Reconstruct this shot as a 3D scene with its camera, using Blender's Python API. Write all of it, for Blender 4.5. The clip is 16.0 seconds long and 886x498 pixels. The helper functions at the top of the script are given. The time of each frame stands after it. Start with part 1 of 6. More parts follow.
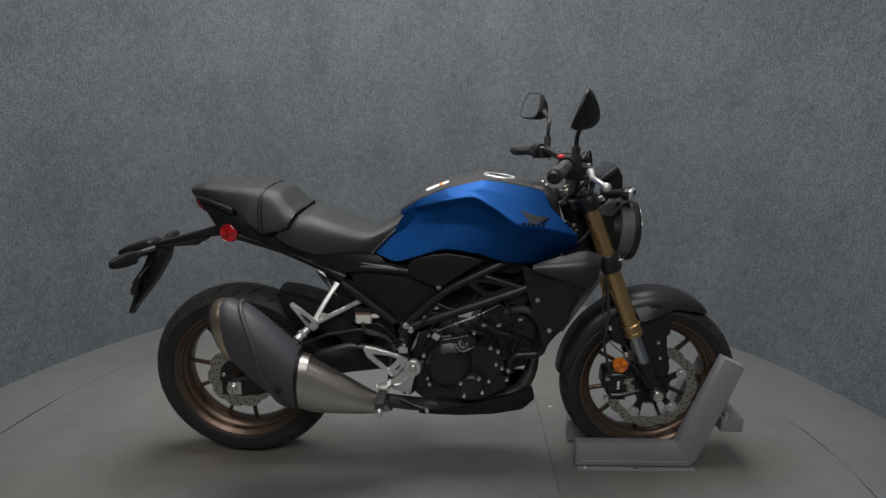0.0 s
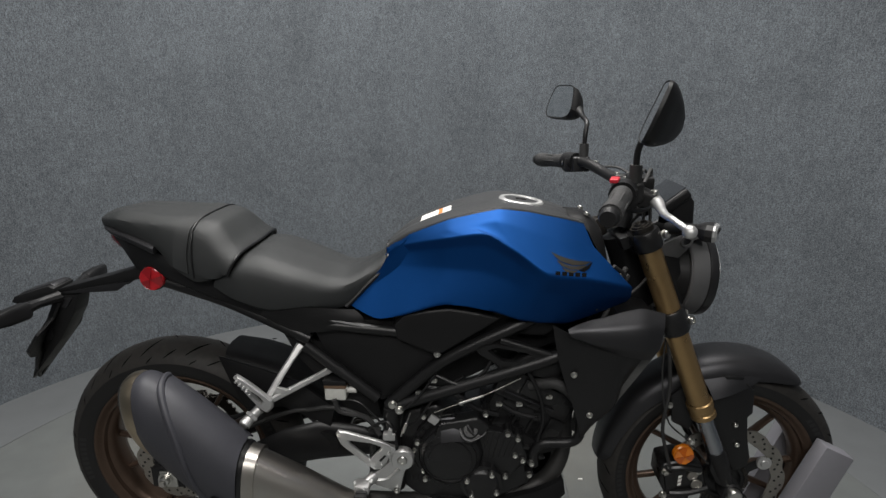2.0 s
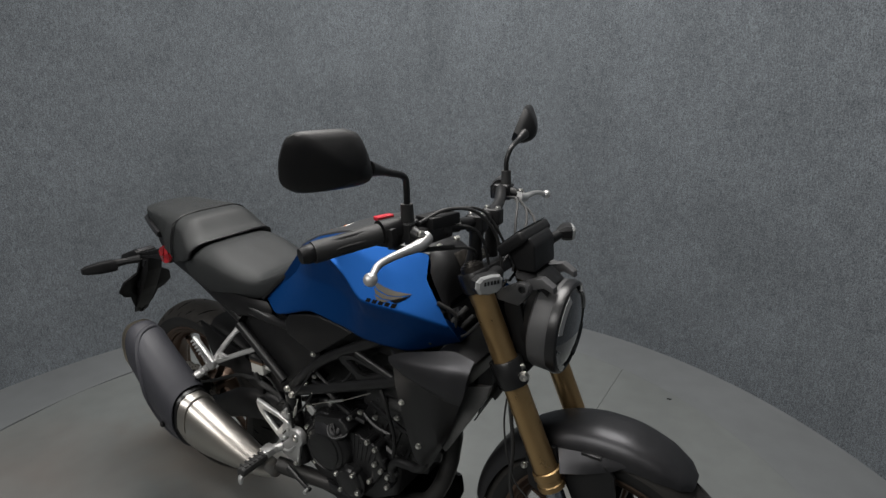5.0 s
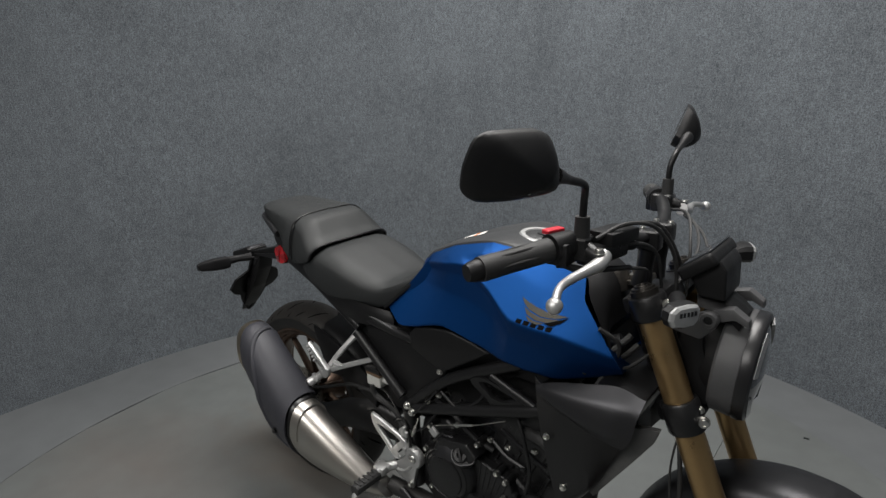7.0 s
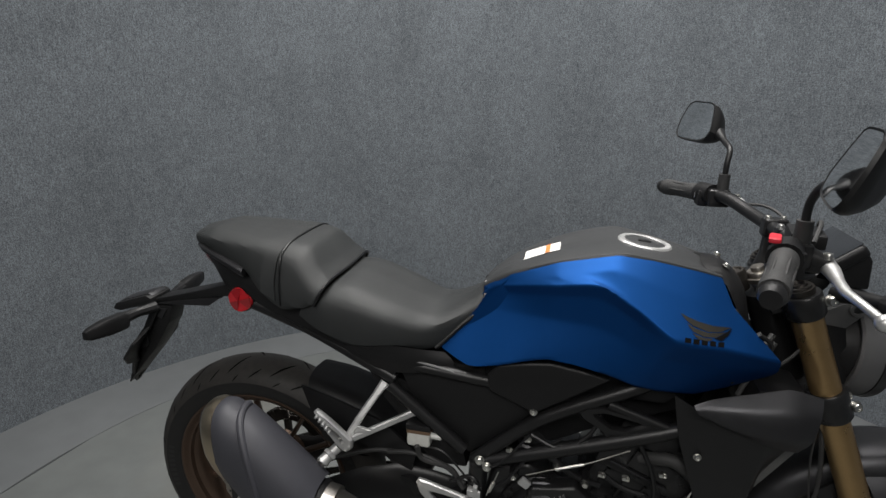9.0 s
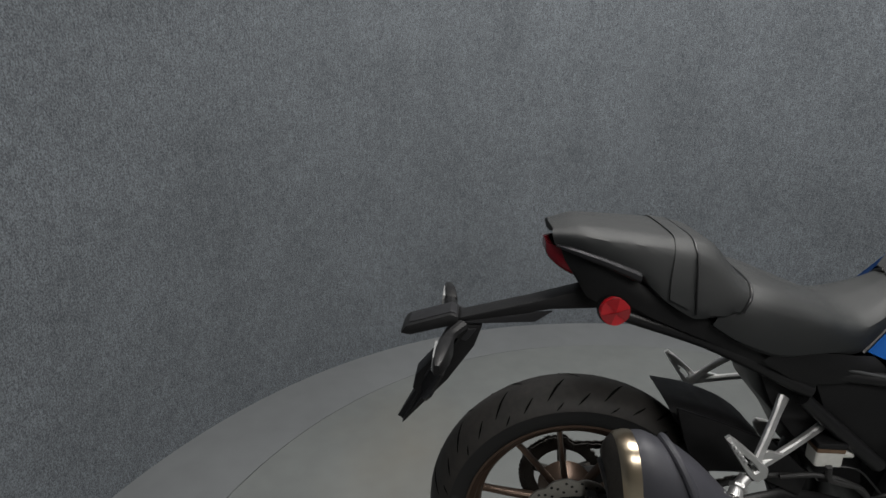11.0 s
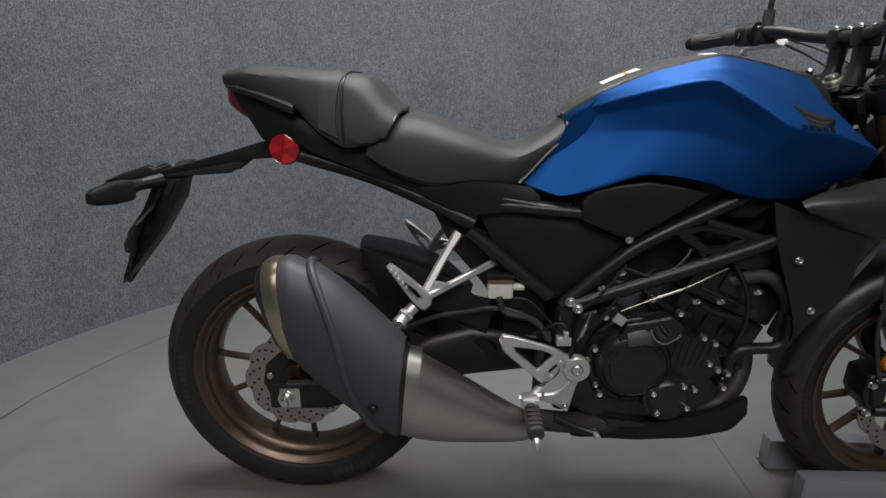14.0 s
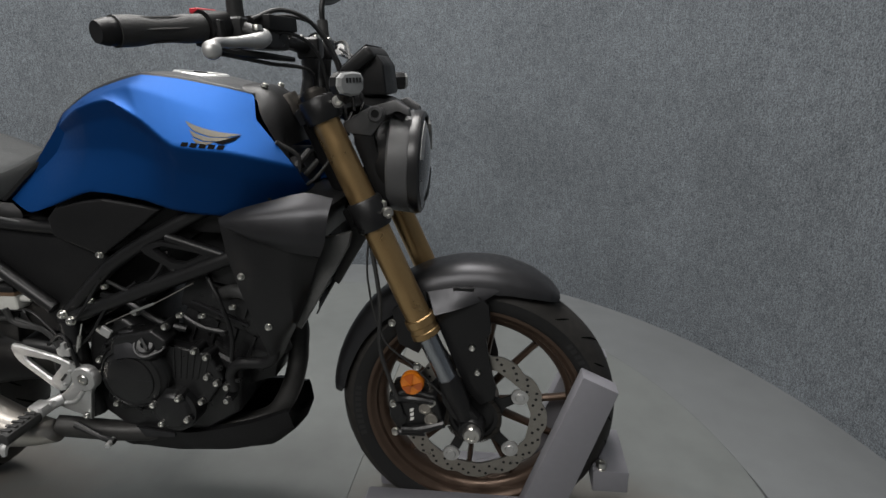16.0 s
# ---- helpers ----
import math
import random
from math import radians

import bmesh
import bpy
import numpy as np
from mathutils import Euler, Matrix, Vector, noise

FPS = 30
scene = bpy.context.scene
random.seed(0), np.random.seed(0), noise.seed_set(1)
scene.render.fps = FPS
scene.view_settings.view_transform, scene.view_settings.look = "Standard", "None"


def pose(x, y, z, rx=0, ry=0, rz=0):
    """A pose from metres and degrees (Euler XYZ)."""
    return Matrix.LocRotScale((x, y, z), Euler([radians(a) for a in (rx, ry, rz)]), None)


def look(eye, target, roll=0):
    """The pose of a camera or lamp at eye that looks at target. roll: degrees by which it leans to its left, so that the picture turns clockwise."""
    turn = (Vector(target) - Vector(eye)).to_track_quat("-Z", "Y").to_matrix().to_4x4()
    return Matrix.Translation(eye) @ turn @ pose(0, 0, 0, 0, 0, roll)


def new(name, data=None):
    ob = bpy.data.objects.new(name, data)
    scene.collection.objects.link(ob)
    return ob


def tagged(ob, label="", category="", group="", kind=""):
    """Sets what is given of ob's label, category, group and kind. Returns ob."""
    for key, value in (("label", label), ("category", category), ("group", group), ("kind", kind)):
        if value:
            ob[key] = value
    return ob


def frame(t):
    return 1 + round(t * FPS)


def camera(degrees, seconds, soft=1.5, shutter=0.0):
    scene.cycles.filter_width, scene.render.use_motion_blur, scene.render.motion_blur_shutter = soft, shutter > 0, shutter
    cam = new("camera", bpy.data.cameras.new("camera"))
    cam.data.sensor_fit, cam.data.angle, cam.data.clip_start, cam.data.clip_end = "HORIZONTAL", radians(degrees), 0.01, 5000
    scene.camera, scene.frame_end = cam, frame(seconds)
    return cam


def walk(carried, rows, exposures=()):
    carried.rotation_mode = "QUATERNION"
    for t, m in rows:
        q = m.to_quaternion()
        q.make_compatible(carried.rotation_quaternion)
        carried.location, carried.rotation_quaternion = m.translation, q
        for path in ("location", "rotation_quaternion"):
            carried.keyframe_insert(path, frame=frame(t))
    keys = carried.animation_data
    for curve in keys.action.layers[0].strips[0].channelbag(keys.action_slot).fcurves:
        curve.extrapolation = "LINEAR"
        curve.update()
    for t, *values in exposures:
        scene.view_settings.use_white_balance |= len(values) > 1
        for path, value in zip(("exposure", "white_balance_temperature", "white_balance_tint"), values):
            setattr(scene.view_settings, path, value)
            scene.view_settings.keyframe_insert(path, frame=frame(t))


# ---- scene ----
cam = camera(77.1, 16.0)
PATH = [
    (0, (0.716, -1.705, 1.198), (0.667, 0.226, 0.681), 0.0),
    (0.5, (0.741, -1.656, 1.188), (0.687, 0.277, 0.676), -0.1),
    (1, (0.708, -1.507, 1.173), (0.637, 0.423, 0.652), -0.1),
    (1.5, (0.67, -1.352, 1.196), (0.59, 0.573, 0.657), -0.1),
    (2, (0.726, -1.229, 1.211), (0.64, 0.692, 0.661), -0.2),
    (2.5, (0.876, -1.093, 1.222), (0.747, 0.823, 0.664), -0.6),
    (3, (1.006, -1.067, 1.224), (0.762, 0.837, 0.663), -0.8),
    (3.5, (1.191, -1.082, 1.257), (0.769, 0.789, 0.691), -1.3),
    (5.8, (1.675, -0.94, 1.284), (0.437, 0.526, 0.722), -1.7),
    (6, (1.645, -0.936, 1.275), (0.388, 0.515, 0.714), -1.7),
    (6.5, (1.523, -0.918, 1.274), (0.258, 0.523, 0.706), -1.6),
    (7, (1.401, -0.982, 1.277), (0.164, 0.485, 0.713), -1.3),
    (7.5, (1.271, -1.08, 1.282), (0.207, 0.518, 0.722), -0.7),
    (8, (1.109, -1.089, 1.27), (0.261, 0.631, 0.704), -0.6),
    (8.2, (1.037, -1.084, 1.272), (0.285, 0.68, 0.706), -0.4),
    (10.3, (0.06, -1.069, 1.228), (-0.037, 0.842, 0.643), 1.4),
    (10.5, (-0.031, -1.059, 1.217), (-0.11, 0.858, 0.653), 1.3),
    (11, (-0.225, -1.02, 1.19), (-0.33, 0.894, 0.625), 0.9),
    (11.5, (-0.355, -0.991, 1.109), (-0.411, 0.923, 0.534), 0.4),
    (12, (-0.366, -1.007, 1.002), (-0.417, 0.906, 0.421), 0.3),
    (12.5, (-0.287, -1.026, 0.927), (-0.306, 0.89, 0.352), 0.9),
    (13, (-0.106, -1.031, 0.906), (-0.118, 0.88, 0.317), 1.0),
    (13.5, (0.097, -1.05, 0.902), (0.066, 0.86, 0.309), 0.7),
    (14, (0.346, -1.111, 0.939), (0.3, 0.8, 0.348), 0.2),
    (14.5, (0.617, -1.117, 0.937), (0.538, 0.791, 0.342), -0.2),
    (15, (0.913, -1.089, 0.95), (0.784, 0.815, 0.353), -0.6),
    (15.5, (1.163, -1.074, 0.939), (0.982, 0.83, 0.355), -1.0),
    (16, (1.432, -1.03, 0.96), (1.18, 0.862, 0.365), -1.5),
]
walk(cam, [(t, look(eye, target, roll)) for t, eye, target, roll in PATH], [(0, 0.1), (2.5, 0.22), (3.5, 0.2), (6.5, 0.12), (8, 0.2), (10.5, 0.15), (11.5, 0.06), (12.5, 0.1), (13.5, 0.28), (14.5, 0.33), (15, 0.25), (16, 0.42)])

# ---- world and light ----
world = bpy.data.worlds.new("world")
scene.world = world
world.use_nodes = True
world.node_tree.nodes["Background"].inputs["Color"].default_value = (0.5, 0.53, 0.56, 1)
world.node_tree.nodes["Background"].inputs["Strength"].default_value = 0.02


def area_lamp(name, x, y, z, sx, sy, watts, target, colour):
    lamp = bpy.data.lights.new(name, "AREA")
    lamp.shape, lamp.size, lamp.size_y, lamp.energy, lamp.color = "RECTANGLE", sx, sy, watts, colour
    lamp.spread = radians(138)
    ob = new(name, lamp)
    ob.matrix_world = look((x, y, z), target)
    return ob


WARM = (1.0, 0.975, 0.945)
area_lamp("ceiling_lamp", 0.53, 0.4, 2.95, 1.8, 1.7, 66, (0.53, 0.4, 0), WARM)
area_lamp("ceiling_lamp", 0.53, -2.3, 2.9, 2.4, 1.5, 55, (0.53, -0.3, 0.4), WARM)
scene.view_settings.exposure = 0.0

# ---- materials ----


def material(name, colour, rough=0.5, metal=0.0, vary=0.0, scale=40.0, bump=0.0, bump_scale=300.0, coat=0.0, stretch=(1, 1, 1), rough_vary=0.0, specular=0.5, second=None, flake=0.0):
    """A surface with colour variation at two scales, roughness variation and fine relief."""
    m = bpy.data.materials.new(name)
    m.use_nodes = True
    nt = m.node_tree
    b = nt.nodes["Principled BSDF"]
    b.inputs["Metallic"].default_value = metal
    b.inputs["Roughness"].default_value = rough
    b.inputs["Coat Weight"].default_value = coat
    b.inputs["Specular IOR Level"].default_value = specular
    tc = nt.nodes.new("ShaderNodeTexCoord")
    mp = nt.nodes.new("ShaderNodeMapping")
    mp.inputs["Scale"].default_value = stretch
    nt.links.new(tc.outputs["Object"], mp.inputs["Vector"])

    def tex(sc, detail=4.0):
        n = nt.nodes.new("ShaderNodeTexNoise")
        n.inputs["Scale"].default_value, n.inputs["Detail"].default_value = sc, detail
        nt.links.new(mp.outputs["Vector"], n.inputs["Vector"])
        return n

    big, small = tex(scale * 0.12), tex(scale)
    add = nt.nodes.new("ShaderNodeMath")
    add.operation = "ADD"
    nt.links.new(big.outputs["Fac"], add.inputs[0])
    nt.links.new(small.outputs["Fac"], add.inputs[1])
    ramp = nt.nodes.new("ShaderNodeMapRange")
    ramp.inputs["From Min"].default_value, ramp.inputs["From Max"].default_value = 0.6, 1.4
    nt.links.new(add.outputs[0], ramp.inputs["Value"])
    mix = nt.nodes.new("ShaderNodeMix")
    mix.data_type = "RGBA"
    nt.links.new(ramp.outputs["Result"], mix.inputs["Factor"])
    other = second or [c * (1 + vary) for c in colour]
    mix.inputs["A"].default_value = (*[c * (1 - vary) for c in colour], 1)
    mix.inputs["B"].default_value = (*other, 1)
    nt.links.new(mix.outputs["Result"], b.inputs["Base Color"])
    if rough_vary:
        rr = nt.nodes.new("ShaderNodeMapRange")
        rr.inputs["From Min"].default_value, rr.inputs["From Max"].default_value = 0.3, 0.7
        rr.inputs["To Min"].default_value, rr.inputs["To Max"].default_value = max(rough - rough_vary, 0.02), min(rough + rough_vary, 1)
        nt.links.new(big.outputs["Fac"], rr.inputs["Value"])
        nt.links.new(rr.outputs["Result"], b.inputs["Roughness"])
    if bump:
        fine = tex(bump_scale, 3.0)
        bn = nt.nodes.new("ShaderNodeBump")
        bn.inputs["Strength"].default_value, bn.inputs["Distance"].default_value = bump, 0.002
        nt.links.new(fine.outputs["Fac"], bn.inputs["Height"])
        nt.links.new(bn.outputs["Normal"], b.inputs["Normal"])
    return m


def carpet_material():
    """Grey-blue ribbed wall carpet: speckled tufts, faint upright streaks and broad patches."""
    m = material("wall_carpet", (0.118, 0.13, 0.143), rough=1.0, vary=0.18, scale=24, specular=0.1)
    nt = m.node_tree
    b = nt.nodes["Principled BSDF"]
    base = b.inputs["Base Color"].links[0].from_socket
    tc = nt.nodes.new("ShaderNodeTexCoord")
    out = base
    for scl, st, lo, hi, det in ((260, (1, 1, 0.75), 0.55, 1.45, 2.5), (120, (1, 1, 0.35), 0.86, 1.14, 3.0), (4.0, (1, 1, 0.4), 0.95, 1.05, 2.0)):
        mp = nt.nodes.new("ShaderNodeMapping")
        mp.inputs["Scale"].default_value = st
        nt.links.new(tc.outputs["Object"], mp.inputs["Vector"])
        n = nt.nodes.new("ShaderNodeTexNoise")
        n.inputs["Scale"].default_value, n.inputs["Detail"].default_value = scl, det
        nt.links.new(mp.outputs["Vector"], n.inputs["Vector"])
        r = nt.nodes.new("ShaderNodeMapRange")
        r.inputs["From Min"].default_value, r.inputs["From Max"].default_value = 0.3, 0.7
        r.inputs["To Min"].default_value, r.inputs["To Max"].default_value = lo, hi
        nt.links.new(n.outputs["Fac"], r.inputs["Value"])
        mul = nt.nodes.new("ShaderNodeMix")
        mul.data_type, mul.blend_type = "RGBA", "MULTIPLY"
        mul.inputs["Factor"].default_value = 1.0
        nt.links.new(out, mul.inputs["A"])
        nt.links.new(r.outputs["Result"], mul.inputs["B"])
        out = mul.outputs["Result"]
        if scl == 260:
            bn = nt.nodes.new("ShaderNodeBump")
            bn.inputs["Strength"].default_value, bn.inputs["Distance"].default_value = 0.6, 0.003
            nt.links.new(n.outputs["Fac"], bn.inputs["Height"])
            nt.links.new(bn.outputs["Normal"], b.inputs["Normal"])
    nt.links.new(out, b.inputs["Base Color"])
    return m


def floor_material():
    """Worn grey deck paint with scuffs and a rusty-brown tyre stain round the rear wheel."""
    m = material("deck_paint", (0.113, 0.121, 0.119), rough=0.62, vary=0.12, scale=14, rough_vary=0.12, bump=0.12, bump_scale=260)
    nt = m.node_tree
    b = nt.nodes["Principled BSDF"]
    base = b.inputs["Base Color"].links[0].from_socket
    tc = nt.nodes.new("ShaderNodeTexCoord")
    out = base
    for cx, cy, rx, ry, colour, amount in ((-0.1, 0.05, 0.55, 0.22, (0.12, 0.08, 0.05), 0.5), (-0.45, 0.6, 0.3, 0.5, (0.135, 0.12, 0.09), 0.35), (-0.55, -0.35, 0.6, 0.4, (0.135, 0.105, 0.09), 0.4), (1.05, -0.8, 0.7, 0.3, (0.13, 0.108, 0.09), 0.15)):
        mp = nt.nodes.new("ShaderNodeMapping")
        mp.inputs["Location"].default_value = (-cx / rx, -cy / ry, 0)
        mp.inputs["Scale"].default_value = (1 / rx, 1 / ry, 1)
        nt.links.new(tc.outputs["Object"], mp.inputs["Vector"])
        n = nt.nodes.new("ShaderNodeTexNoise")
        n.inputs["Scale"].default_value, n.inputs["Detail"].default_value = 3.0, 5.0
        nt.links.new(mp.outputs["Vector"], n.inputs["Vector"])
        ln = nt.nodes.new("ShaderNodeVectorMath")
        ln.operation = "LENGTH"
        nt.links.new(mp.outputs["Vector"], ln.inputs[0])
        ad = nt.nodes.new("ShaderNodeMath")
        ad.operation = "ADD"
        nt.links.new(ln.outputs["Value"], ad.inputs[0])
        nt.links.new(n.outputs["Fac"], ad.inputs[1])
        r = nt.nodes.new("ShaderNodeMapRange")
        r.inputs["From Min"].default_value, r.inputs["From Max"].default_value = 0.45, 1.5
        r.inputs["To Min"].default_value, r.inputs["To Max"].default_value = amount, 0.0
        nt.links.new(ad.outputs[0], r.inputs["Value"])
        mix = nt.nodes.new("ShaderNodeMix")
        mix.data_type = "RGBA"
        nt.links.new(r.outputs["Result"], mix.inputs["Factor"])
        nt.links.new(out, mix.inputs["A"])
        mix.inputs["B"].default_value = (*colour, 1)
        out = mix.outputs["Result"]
    nt.links.new(out, b.inputs["Base Color"])
    return m


def lens_material(name, colour, rough=0.08, transmission=0.0):
    m = material(name, colour, rough=rough, vary=0.15, scale=60, coat=0.6)
    m.node_tree.nodes["Principled BSDF"].inputs["Transmission Weight"].default_value = transmission
    return m


CARPET, DECK = carpet_material(), floor_material()
RING = material("outer_floor_paint", (0.115, 0.122, 0.126), rough=0.6, vary=0.1, scale=12, rough_vary=0.1, bump=0.12, bump_scale=240)
CEILING = material("ceiling_paint", (0.55, 0.55, 0.53), rough=0.9, vary=0.05, scale=6)
BLUE = material("matte_blue_paint", (0.003, 0.045, 0.176), rough=0.54, metal=0.72, specular=0.2, vary=0.05, scale=900, coat=0.0, rough_vary=0.03)
SATIN = material("satin_graphite_paint", (0.041, 0.041, 0.044), rough=0.4, metal=0.72, vary=0.06, scale=700, rough_vary=0.05)
PLASTIC = material("black_plastic", (0.0085, 0.0085, 0.009), rough=0.46, specular=0.25, vary=0.15, scale=160, bump=0.08, bump_scale=900, rough_vary=0.08)
COVER = material("dark_tank_cover", (0.03, 0.031, 0.032), rough=0.4, vary=0.1, scale=200, bump=0.1, bump_scale=1100)
GLOSS = material("gloss_black_paint", (0.01, 0.01, 0.011), rough=0.33, vary=0.1, scale=90, rough_vary=0.06)
ENGINE = material("black_engine_paint", (0.01, 0.01, 0.0105), rough=0.33, metal=0.0, specular=0.4, vary=0.2, scale=120, bump=0.12, bump_scale=700, rough_vary=0.1)
FRAME = material("black_frame_enamel", (0.009, 0.009, 0.0095), rough=0.38, specular=0.35, vary=0.1, scale=90, rough_vary=0.06)
VINYL = material("seat_vinyl", (0.0195, 0.021, 0.0215), rough=0.54, specular=0.35, vary=0.1, scale=220, bump=0.25, bump_scale=1400, rough_vary=0.05)
RUBBER = material("tyre_rubber", (0.0135, 0.013, 0.0125), rough=0.62, vary=0.2, scale=70, bump=0.15, bump_scale=600, second=(0.027, 0.0245, 0.022), specular=0.35)
GRIP = material("grip_rubber", (0.02, 0.02, 0.02), rough=0.62, vary=0.15, scale=150, bump=0.3, bump_scale=900)
BRONZE = material("bronze_wheel_paint", (0.095, 0.064, 0.047), rough=0.36, metal=0.7, vary=0.12, scale=300, rough_vary=0.08)
GOLD = material("gold_anodised", (0.4, 0.265, 0.125), rough=0.32, metal=0.85, vary=0.06, scale=300, rough_vary=0.06)
STEEL = material("brushed_steel", (0.5, 0.485, 0.46), rough=0.35, metal=1.0, vary=0.06, scale=16, rough_vary=0.08, second=(0.42, 0.385, 0.345))
TITAN = material("stained_end_cap_steel", (0.5, 0.42, 0.31), rough=0.28, metal=1.0, vary=0.15, scale=40)
ALU = material("cast_aluminium", (0.55, 0.55, 0.545), rough=0.42, metal=0.8, vary=0.08, scale=300, bump=0.1, bump_scale=900, rough_vary=0.08)
ZINC = material("zinc_bolt", (0.62, 0.61, 0.58), rough=0.3, metal=1.0, vary=0.1, scale=400)
DISC = material("brake_disc_steel", (0.4, 0.375, 0.34), rough=0.34, metal=1.0, vary=0.12, scale=200, rough_vary=0.08)
STANCHION = material("hard_chrome", (0.4, 0.42, 0.45), rough=0.24, metal=1.0, vary=0.05, scale=200)
CHAIN = material("oiled_chain_steel", (0.06, 0.055, 0.05), rough=0.45, metal=0.9, vary=0.3, scale=300)
CAN = material("silencer_cover_plastic", (0.033, 0.0335, 0.041), rough=0.55, vary=0.1, scale=300, bump=0.15, bump_scale=1300)
CHOCK = material("grey_chock_paint", (0.23, 0.228, 0.25), rough=0.48, metal=0.15, vary=0.1, scale=60, bump=0.08, bump_scale=200, rough_vary=0.1, second=(0.195, 0.193, 0.213))
RED = lens_material("red_reflector", (0.42, 0.012, 0.018))
# darker copies of the reflector lenses, for wedges whose prisms look unlit
RED_SHADED = lens_material("shaded_red_prism", (0.26, 0.008, 0.012))
ORANGE_SHADED = lens_material("shaded_amber_prism", (0.42, 0.09, 0.006))
TAIL = material("red_tail_lens", (0.14, 0.008, 0.013), rough=0.2, vary=0.2, scale=60, specular=0.3)
ORANGE = lens_material("amber_reflector", (0.6, 0.17, 0.01))
CLEAR = lens_material("clear_lens", (0.25, 0.255, 0.255), 0.25)
PIPE = material("dusty_header_pipe", (0.035, 0.034, 0.033), rough=0.5, metal=0.4, vary=0.2, scale=90, bump=0.1, bump_scale=500, rough_vary=0.1)
DARK_LENS = lens_material("unlit_led_lens", (0.12, 0.125, 0.13), 0.15)
BOUNCE_PLASTER = material("pale_bounce_plaster", (0.5, 0.5, 0.48), rough=0.9, vary=0.05, scale=5)
SIDEWALL = material("tyre_sidewall_rubber", (0.008, 0.008, 0.0082), rough=0.5, vary=0.15, scale=80, bump=0.1, bump_scale=500, specular=0.4)
LETTER = material("raised_sidewall_rubber", (0.013, 0.013, 0.0135), rough=0.55, vary=0.1, scale=80)
CORE = material("radiator_side_grey", (0.08, 0.08, 0.079), rough=0.45, metal=0.2, vary=0.15, scale=120, bump=0.1)
GLASS = lens_material("headlamp_glass", (0.03, 0.033, 0.037), 0.04)
SWITCH = material("red_switch_plastic", (0.5, 0.02, 0.035), rough=0.4, vary=0.06, scale=200)
SCREEN = material("display_screen", (0.02, 0.022, 0.025), rough=0.12, vary=0.1, scale=80)
MIRROR = material("mirror_glass", (0.75, 0.77, 0.78), rough=0.03, metal=1.0, vary=0.01)
LABEL = material("white_label", (0.7, 0.69, 0.66), rough=0.45, vary=0.04, scale=200)
LABEL_ORANGE = material("orange_label_ink", (0.65, 0.2, 0.05), rough=0.45, vary=0.05, scale=200)
BRACKET = material("grey_lamp_bracket_paint", (0.066, 0.066, 0.068), rough=0.48, vary=0.08, scale=300, bump=0.06, bump_scale=900, rough_vary=0.05)
GROOVE = material("groove_shadow_rubber", (0.003, 0.003, 0.003), rough=0.95, specular=0.05)
EMBLEM = material("grey_emblem_foil", (0.05, 0.047, 0.04), rough=0.5, metal=0.85, vary=0.1, scale=300)
INK = material("black_emblem_ink", (0.004, 0.004, 0.0045), rough=0.35, vary=0.1, scale=300)
LABEL_BROWN = material("brown_brake_fluid", (0.12, 0.075, 0.045), rough=0.4, vary=0.15, scale=120)
TANK_PLASTIC = material("cloudy_reservoir_plastic", (0.5, 0.5, 0.47), rough=0.35, vary=0.1, scale=100)

# ---- mesh helpers ----
WORLD_AT = {}


def part(name, bm, mat, parent=None, label="", sharp=34, smooth=True):
    """Links a bmesh as one mesh object, with its origin at its middle, under a thing or a part."""
    bmesh.ops.recalc_face_normals(bm, faces=bm.faces)
    lo = [min(v.co[k] for v in bm.verts) for k in range(3)]
    hi = [max(v.co[k] for v in bm.verts) for k in range(3)]
    mid = Vector([(a + b) / 2 for a, b in zip(lo, hi)])
    bmesh.ops.translate(bm, verts=bm.verts, vec=-mid)
    me = bpy.data.meshes.new(name)
    bm.to_mesh(me)
    bm.free()
    me.materials.append(mat)
    if smooth:
        me.polygons.foreach_set("use_smooth", [True] * len(me.polygons))
        me.set_sharp_from_angle(angle=radians(sharp))
    ob = new(name, me)
    WORLD_AT[ob] = mid
    ob.location = mid - (WORLD_AT[parent] if parent else Vector())
    ob.parent = parent
    if label:
        tagged(ob, label)
    return ob


def thing(name, at, label, category, **more):
    ob = new(name)
    ob.location = at
    WORLD_AT[ob] = Vector(at)
    ob.empty_display_size = 0.1
    return tagged(ob, label, category, **more)


def spline(pts, n, c=0.5):
    """n points along a cardinal spline through pts; c = 0 keeps it straight between them."""
    pts = [Vector(p) for p in pts]
    if len(pts) == 2:
        return [pts[0].lerp(pts[1], k / (n - 1)) for k in range(n)]
    d = [0.0]
    for a, b in zip(pts, pts[1:]):
        d.append(d[-1] + max((b - a).length, 1e-6))
    out = []
    for k in range(n):
        s = d[-1] * k / (n - 1)
        i = max(j for j in range(len(pts) - 1) if d[j] <= s + 1e-9)
        h = d[i + 1] - d[i]
        u = (s - d[i]) / h

        def slope(j):
            if j == 0 or j == len(pts) - 1:
                a, b = (0, 1) if j == 0 else (j - 1, j)
                return (pts[b] - pts[a]) / (d[b] - d[a])
            return (pts[j + 1] - pts[j - 1]) / (d[j + 1] - d[j - 1])

        base = (pts[i + 1] - pts[i]) / h
        m0, m1 = base.lerp(slope(i), 2 * c), base.lerp(slope(i + 1), 2 * c)
        out.append((2 * u**3 - 3 * u**2 + 1) * pts[i] + (u**3 - 2 * u**2 + u) * h * m0 + (3 * u**2 - 2 * u**3) * pts[i + 1] + (u**3 - u**2) * h * m1)
    return out


